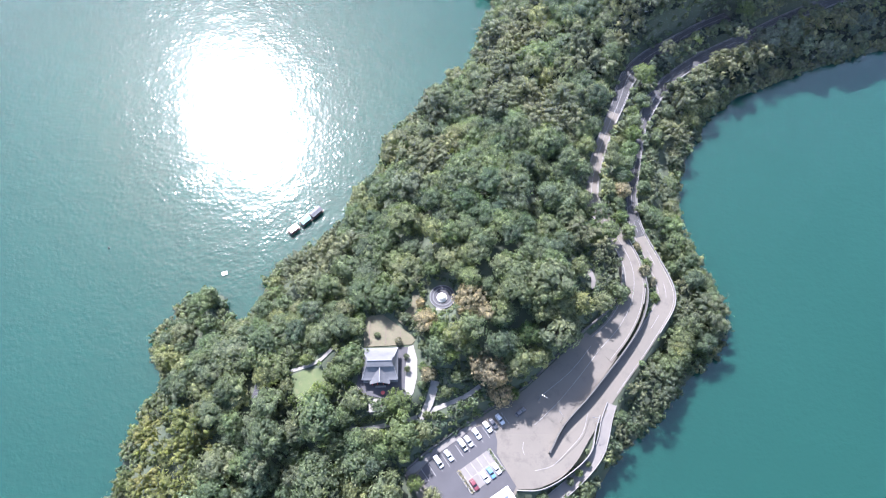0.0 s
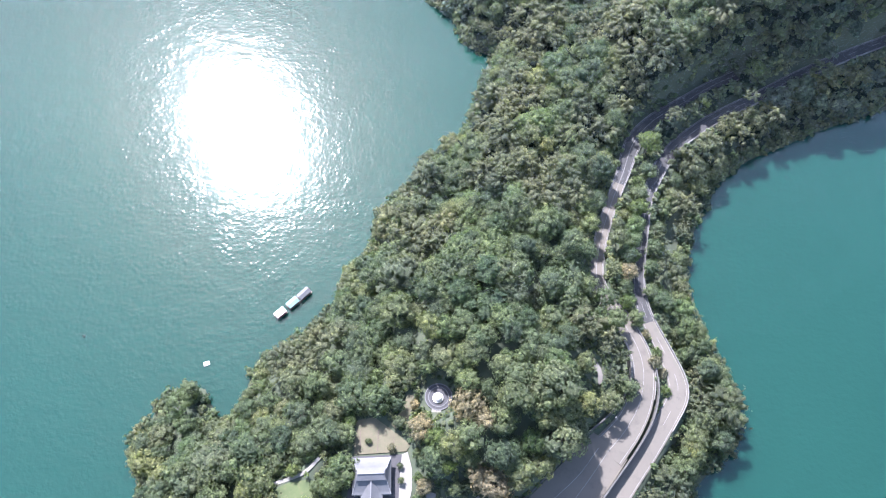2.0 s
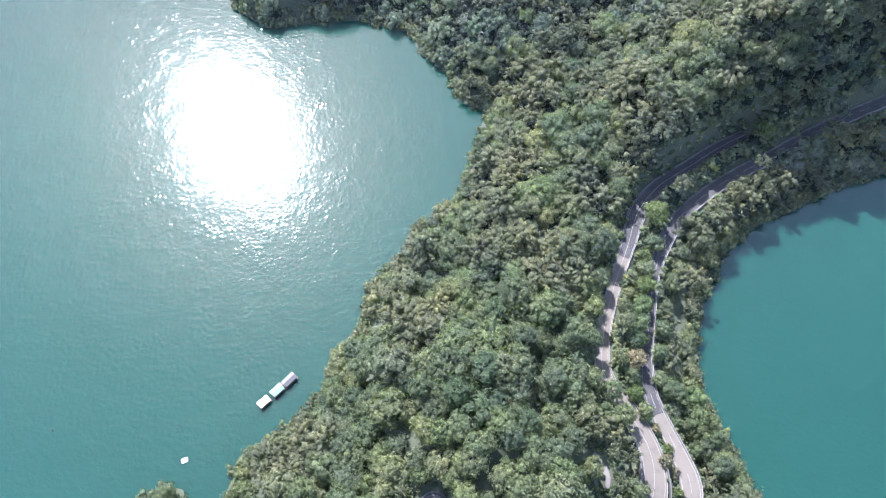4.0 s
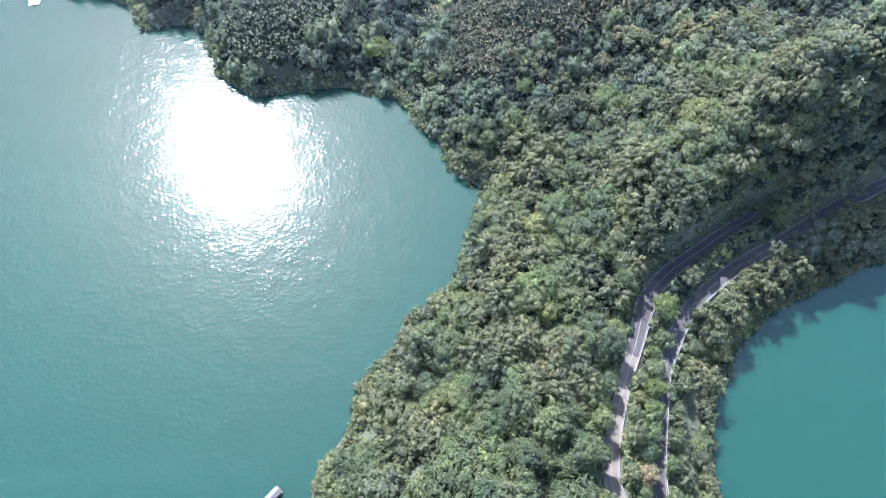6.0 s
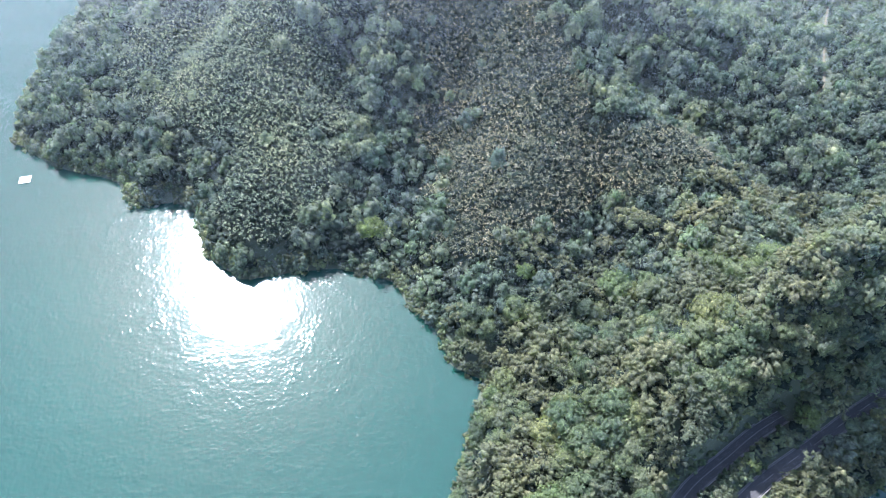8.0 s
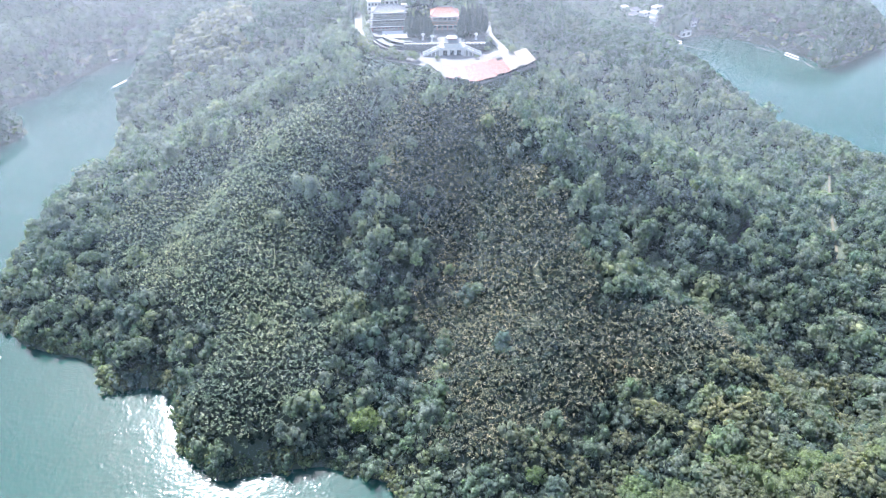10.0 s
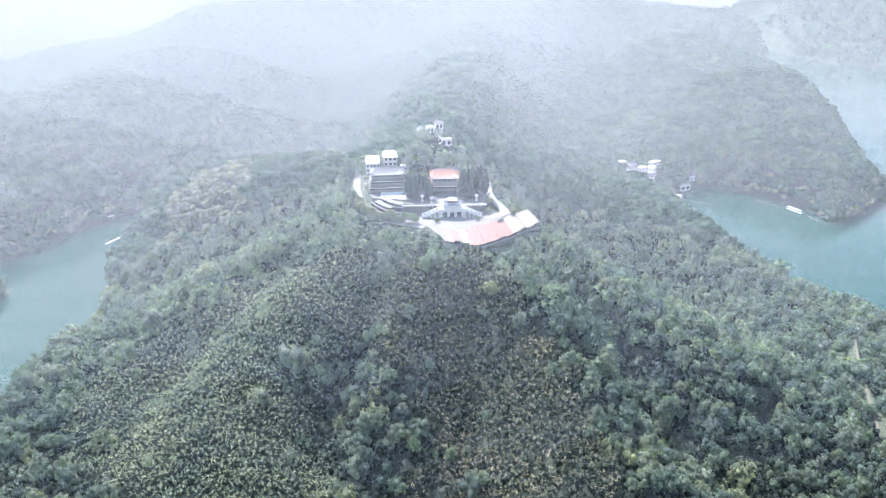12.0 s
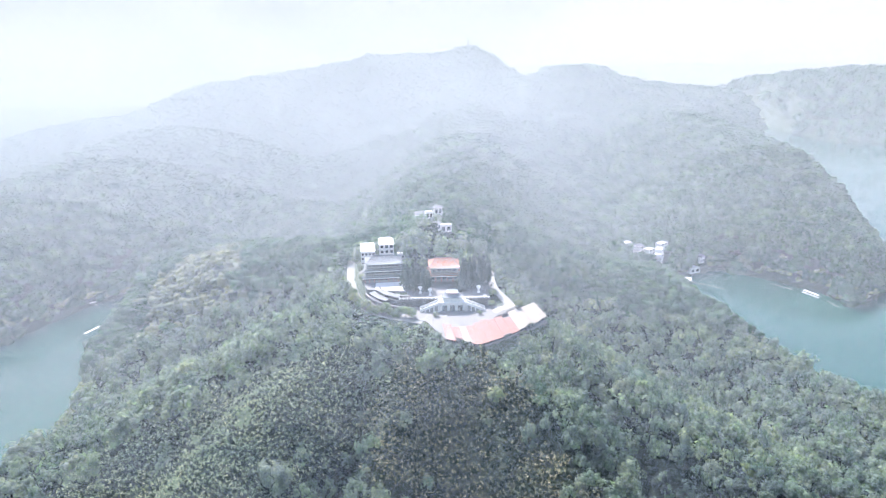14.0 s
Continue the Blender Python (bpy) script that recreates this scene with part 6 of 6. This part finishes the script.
bmesh.ops.translate(rf, vec=(0, 3.3, 0), verts=rf.verts)
part("roof", rf, RIDGE, gate)
top_roof, tr2 = hip_roof(7, 4.2, 4.6, 10.9, 12.6, 0.35)
bmesh.ops.translate(top_roof, vec=(0, 3.3, 0), verts=top_roof.verts)
part("roof_top", top_roof, WHITE, gate)
part("lantern", boxed(-2.6, 2, 10, 2.6, 4.6, 11.1), REDWOOD, gate)
for sx in (-1, 1):
    stairs = part("stair", boxed(min(sx * 7.5, sx * 8), -1, 0, max(sx * 7.5, sx * 8), 4, 5), WHITE, gate)
    for i in range(14):
        a, b = 8 + i * 0.8, 8.8 + i * 0.8
        part("step", boxed(min(sx * a, sx * b), -0.8, -0.2, max(sx * a, sx * b), 3.6, 4.8 - i * 0.34), CREAM, stairs)
    for y in (-1.0, 3.7):
        bm = bmesh.new()
        line = np.array([(sx * 7.6, y, 6.2, 0.4), (sx * 12, y, 4.4, 0.4), (sx * 16, y, 2.6, 0.4), (sx * 19.6, y, 1.3, 0.4)])
        part("parapet", ribbon(line, 1.6, 0, 0.45, 0), WHITE, stairs)
    for k in range(5):
        x = 8.5 + k * 2.6
        part("newel", boxed(sx * x - 0.3, -1.3, 0, sx * x + 0.3, -0.7, 6.7 - k * 1.05), WHITE, stairs)


def hall(x, y, z, heading, width, depth, storeys, roof_mat, wall_mat, label, category="hall", step=5.0, bays=6):
    """A many-tiered hall: storeys with windows, a tiled skirt roof on each, a hipped roof on top."""
    h = thing("temple_hall", label, category, pose(x, y, z, 0, 0, heading))
    for k in range(storeys):
        w, d = width - 2.2 * k, depth - 2.6 * k
        z0, z1 = k * step, (k + 1) * step
        wall_with_windows(h, -w / 2 + 0.3, w / 2 - 0.3, -d / 2, z0, z1, bays, wall_mat)
        part("wall", boxed(-w / 2 + 0.3, d / 2 - 0.3, z0, w / 2 - 0.3, d / 2, z1), wall_mat, h)
        for sx in (-1, 1):
            part("wall", boxed(sx * (w / 2 - 0.15) - 0.15, -d / 2, z0, sx * (w / 2 - 0.15) + 0.15, d / 2, z1), wall_mat, h)
        if k < storeys - 1:
            rf, rd = hip_roof(w + 2.4, d + 2.4, w - 2.6, z1 - 0.9, z1 + 1.0, 0.4, 1.2)
            r = part("skirt_roof", rf, roof_mat, h)
            for b in rd[1:]:
                part("ridge_tile", b, RIDGE, r)
            part("fascia", boxed(-w / 2 - 1.25, -d / 2 - 1.28, z1 - 1.25, w / 2 + 1.25, -d / 2 - 1.1, z1 - 0.85), WHITE, h)
        else:
            rf, rd = hip_roof(w + 3, d + 3, w * 0.62, z1 - 0.6, z1 + d * 0.3, 0.6, 1.3)
            r = part("roof", rf, roof_mat, h)
            for b in rd:
                part("ridge_tile", b, RIDGE, r)
            part("fascia", boxed(-w / 2 - 1.5, -d / 2 - 1.58, z1 - 1.0, w / 2 + 1.5, -d / 2 - 1.4, z1 - 0.55), WHITE, h)
    for i in range(bays + 1):
        cx = -width / 2 + 0.4 + i * (width - 0.8) / bays
        part("column", tube(bmesh.new(), (cx, -depth / 2 - 0.6, 0), (cx, -depth / 2 - 0.6, step - 0.8), 0.22, 0.22, 8), REDWOOD, h)
    return h


hall(26.5, 655, 94.6, 0, 19, 15, 2, ORANGE, CREAM, "main temple hall with an orange tiled double roof", bays=5)
hall(-12.5, 660, 93.05, 4, 25, 15, 3, SLATE, CREAM, "three-tiered pilgrim hall with grey tiled roofs and white eaves", step=4.2, bays=8)


def block(x, y, z, heading, w, d, h, label, roof_mat=None, bays=4, group=""):
    """A plain white building with a windowed front and a parapet roof or a tiled one."""
    b = thing("building", label, "building", pose(x, y, z, 0, 0, heading), group)
    storeys = max(1, round(h / 3.3))
    for k in range(storeys):
        wall_with_windows(b, -w / 2, w / 2, -d / 2, k * h / storeys - (1.5 if k == 0 else 0), (k + 1) * h / storeys, bays, WHITE)
    part("wall", boxed(-w / 2, d / 2 - 0.3, -1.5, w / 2, d / 2, h), WHITE, b)
    for sx in (-1, 1):
        part("wall", boxed(sx * (w / 2 - 0.15) - 0.15, -d / 2 + 0.3, -1.5, sx * (w / 2 - 0.15) + 0.15, d / 2 - 0.3, h), WHITE, b)
    if roof_mat:
        rf, rd = hip_roof(w + 1, d + 1, w * 0.6, h, h + d * 0.28, 0.15, 1.1)
        part("roof", rf, roof_mat, b)
    else:
        part("roof", boxed(-w / 2 + 0.3, -d / 2 + 0.3, h - 0.4, w / 2 - 0.3, d / 2 - 0.3, h - 0.2), WHITE, b)
        part("parapet", boxed(-w / 2, -d / 2, h, w / 2, -d / 2 + 0.25, h + 0.7), WHITE, b)
    return b


block(-23.8, 683, 96.0, 5, 9.5, 19, 9.5, "plain white dormitory block with a flat roof")
block(-11.5, 690, 96.0, 5, 9.5, 12, 11, "cream-white residence block with a pale hipped roof", WHITE, 3)
block(-1.5, 681, 93.05, 5, 5, 6, 8.5, "low white annex with a flat roof", None, 2)
for x, y, w, d, h, m in OUTBUILDINGS:
    block(x, y, float(ground_at(x, y)) + 0.5, 10, w, d, h, "small white temple outbuilding among trees", RIDGE if m else None, 2, "temple outbuildings")
for x, y in ((11, 634), (17, 630.5), (47, 633.5)):
    lantern = thing("stone_lantern", "tall white stone lantern in the temple court", "lantern", pose(x, y, 93.05), "stone lanterns")
    part("base", boxed(-0.9, -0.9, -0.1, 0.9, 0.9, 0.7, 0.08), WHITE, lantern)
    part("shaft", tube(bmesh.new(), (0, 0, 0.7), (0, 0, 2.6), 0.5, 0.38, 8), WHITE, lantern)
    part("lamp_box", boxed(-0.75, -0.75, 2.6, 0.75, 0.75, 3.8, 0.06), WHITE, lantern)
    cap, _ = hip_roof(2.6, 2.6, 0.2, 3.8, 4.9, 0.15, 1.3, 0.12)
    part("roof", cap, WHITE, lantern)

# the terrace pavilion with its fan of sheet roofs
fan = thing("fan_pavilion", "curved terrace restaurant with faded red and white sheet roofs", "pavilion")
FAN = curve_through([(24.5, 575.5, 591), (34, 570.5, 590), (43, 568, 591), (56, 575.5, 597), (70, 586, 606), (84, 598, 616)], 5.0)
rf_fan = random.Random(8)
for i in range(len(FAN) - 1):
    (xa, ya, ba), (xb, yb, bb) = FAN[i], FAN[i + 1]
    m = SHEET if i == 2 or i > 0.62 * (len(FAN) - 1) else REDROOF
    low, high = 90.9 + 0.45 * (i % 2) + rf_fan.uniform(-0.25, 0.3), 93.3 + 0.5 * (i % 2) + rf_fan.uniform(-0.3, 0.35)
    front, back = rf_fan.uniform(2.4, 6.4), rf_fan.uniform(-5.0, 1.0)
    shift = (4 + 0.55 * i) * 0.5
    c = [(xa, ya + front, low), (xb, yb + front, low), (xb - shift, bb + back, high), (xa - shift, ba + back, high)]
    bm = bmesh.new()
    topv = [bm.verts.new(p) for p in c]
    lowv = [bm.verts.new((p[0], p[1], p[2] - 0.2)) for p in c]
    bm.faces.new(topv)
    bm.faces.new(lowv[::-1])
    for k in range(4):
        n = (k + 1) % 4
        bm.faces.new((topv[n], topv[k], lowv[k], lowv[n]))
    r = part("roof_sheet", bm, m, fan)
    for u in (0.25, 0.5, 0.75, 1.0):
        p = [c[0][k] + (c[1][k] - c[0][k]) * u for k in range(3)]
        q = [c[3][k] + (c[2][k] - c[3][k]) * u for k in range(3)]
        wide = 0.14 if u == 1.0 else 0.07
        part("seam", tube(bmesh.new(), (p[0], p[1], p[2] + 0.05), (q[0], q[1], q[2] + 0.05), wide, wide, 5), SHEET if m is SHEET else ORANGE, r)
    # shadow under the eaves is put into the wall's dark stone colour
    wl = np.array([(xa, ya + 6.2, 90.4, 0.3), (xb, yb + 6.2, 90.4, 0.3)])
    part("wall", ribbon(wl, 8.5, 0, 0.3, 0), WHITE if i == 3 else WALLSTONE, fan)
    for u in (0.3, 0.8):
        cx, cy = xa + (xb - xa) * u, ya + (yb - ya) * u + 5.5
        part("column", tube(bmesh.new(), (cx, cy, 82), (cx, cy, 90.8), 0.2, 0.2, 7), CONCRETE, fan)
        part("window", boxed(cx - 0.9, cy + 0.45, 88.4, cx + 0.9, cy + 0.56, 90.0), GLASS, fan)
awning = thing("awning", "low white sheet awning beside the temple lane", "awning", pose(60, 613, 88.6, 0, 0, 36))
part("sheet", boxed(-8, -2.2, 3.2, 8, 2.2, 3.35), SHEET, awning)
for sx in (-7.5, 0, 7.5):
    for sy in (-2, 2):
        part("post", tube(bmesh.new(), (sx, sy, -0.1), (sx, sy, 3.25), 0.08, 0.08, 6), METAL, awning)

# garden trees between the terraces and along the drive
r_garden = random.Random(21)
for i in range(16):
    a = radians(198 + i * 4.6)
    rr = 41.5 + r_garden.uniform(-1, 1.5)
    stand_tree(8 + rr * math.cos(a), 652 + rr * math.sin(a), r_garden.uniform(4.5, 8), r_garden.uniform(2.6, 3.8), "green", i, "garden trees of the temple")
for x, y, h, w in ((-3, 634, 4.5, 2.2), (-8, 630, 4, 2), (-12, 637, 4.5, 2), (2, 629, 4.5, 2.4), (-26, 655, 6, 3), (-27, 668, 7, 3.2), (3, 668, 9, 4), (6, 676, 9, 4.2), (34, 664, 9, 4), (42, 658, 10, 4.4), (56, 634, 7, 3), (54, 622, 5, 2.4), (14, 666, 8, 3.6), (70, 620, 6, 3), (20, 610, 3.5, 2), (46, 612, 3, 1.6)):
    stand_tree(x, y, h, w, "green", int(x + y), "garden trees of the temple")

# cypresses of the temple court
CONE_MESH = [mesh_of("conifer_crown", v, f, [DARK], even=False) for v, f in CONES]
for i, (x, y, h) in enumerate([(3, 640, 17), (6.5, 638, 18), (10, 641, 16), (13, 637, 17), (1, 645, 15), (8, 646, 16), (16, 640, 13), (38, 643, 19), (42, 640, 21), (45, 646, 20), (48, 642, 21), (51, 648, 19), (54, 644, 18), (40, 650, 16), (36, 637, 13)]):
    t = thing("cypress", "tall dark cypress in the temple court", "tree", Matrix.Translation((x, y, 93.0)), "cypresses of the temple court")
    part("trunk", tube(bmesh.new(), (0, 0, -0.2), (0, 0, h * 0.5), 0.3, 0.15, 7), BARK, t)
    ob = new("crown", CONE_MESH[i % 3])
    ob.parent = t
    ob.location = (0, 0, h * 0.38)
    ob.scale = (4.3, 4.3, h * 0.29)

# houses by the bay, and the pagoda on the mountain
for i, (x, y) in enumerate(HOUSES):
    block(x, y, float(ground_at(x, y)) + 1.5, 20 + 13 * (i % 4), 8 + 2 * (i % 3), 7, 4 + 2 * (i % 2), "small white house by the bay", RIDGE if i % 3 == 0 else None, 2, "houses by the bay")
pagoda = thing("pagoda", "slender tiered pagoda on the mountain top", "pagoda", pose(116, 1602, float(ground_at(116, 1602)) + 4))
for k in range(7):
    w = 5.2 - 0.45 * k
    part("tier", tube(bmesh.new(), (0, 0, k * 3.2 - (5 if k == 0 else 0)), (0, 0, k * 3.2 + 2.6), w / 2, w / 2, 8), CREAM, pagoda)
    part("roof", tube(bmesh.new(), (0, 0, k * 3.2 + 2.5), (0, 0, k * 3.2 + 3.3), w / 2 + 1.1, w / 2 - 0.3, 8), SLATE, pagoda)
part("spire", tube(bmesh.new(), (0, 0, 22.4), (0, 0, 27), 0.5, 0.08, 8), METAL, pagoda)
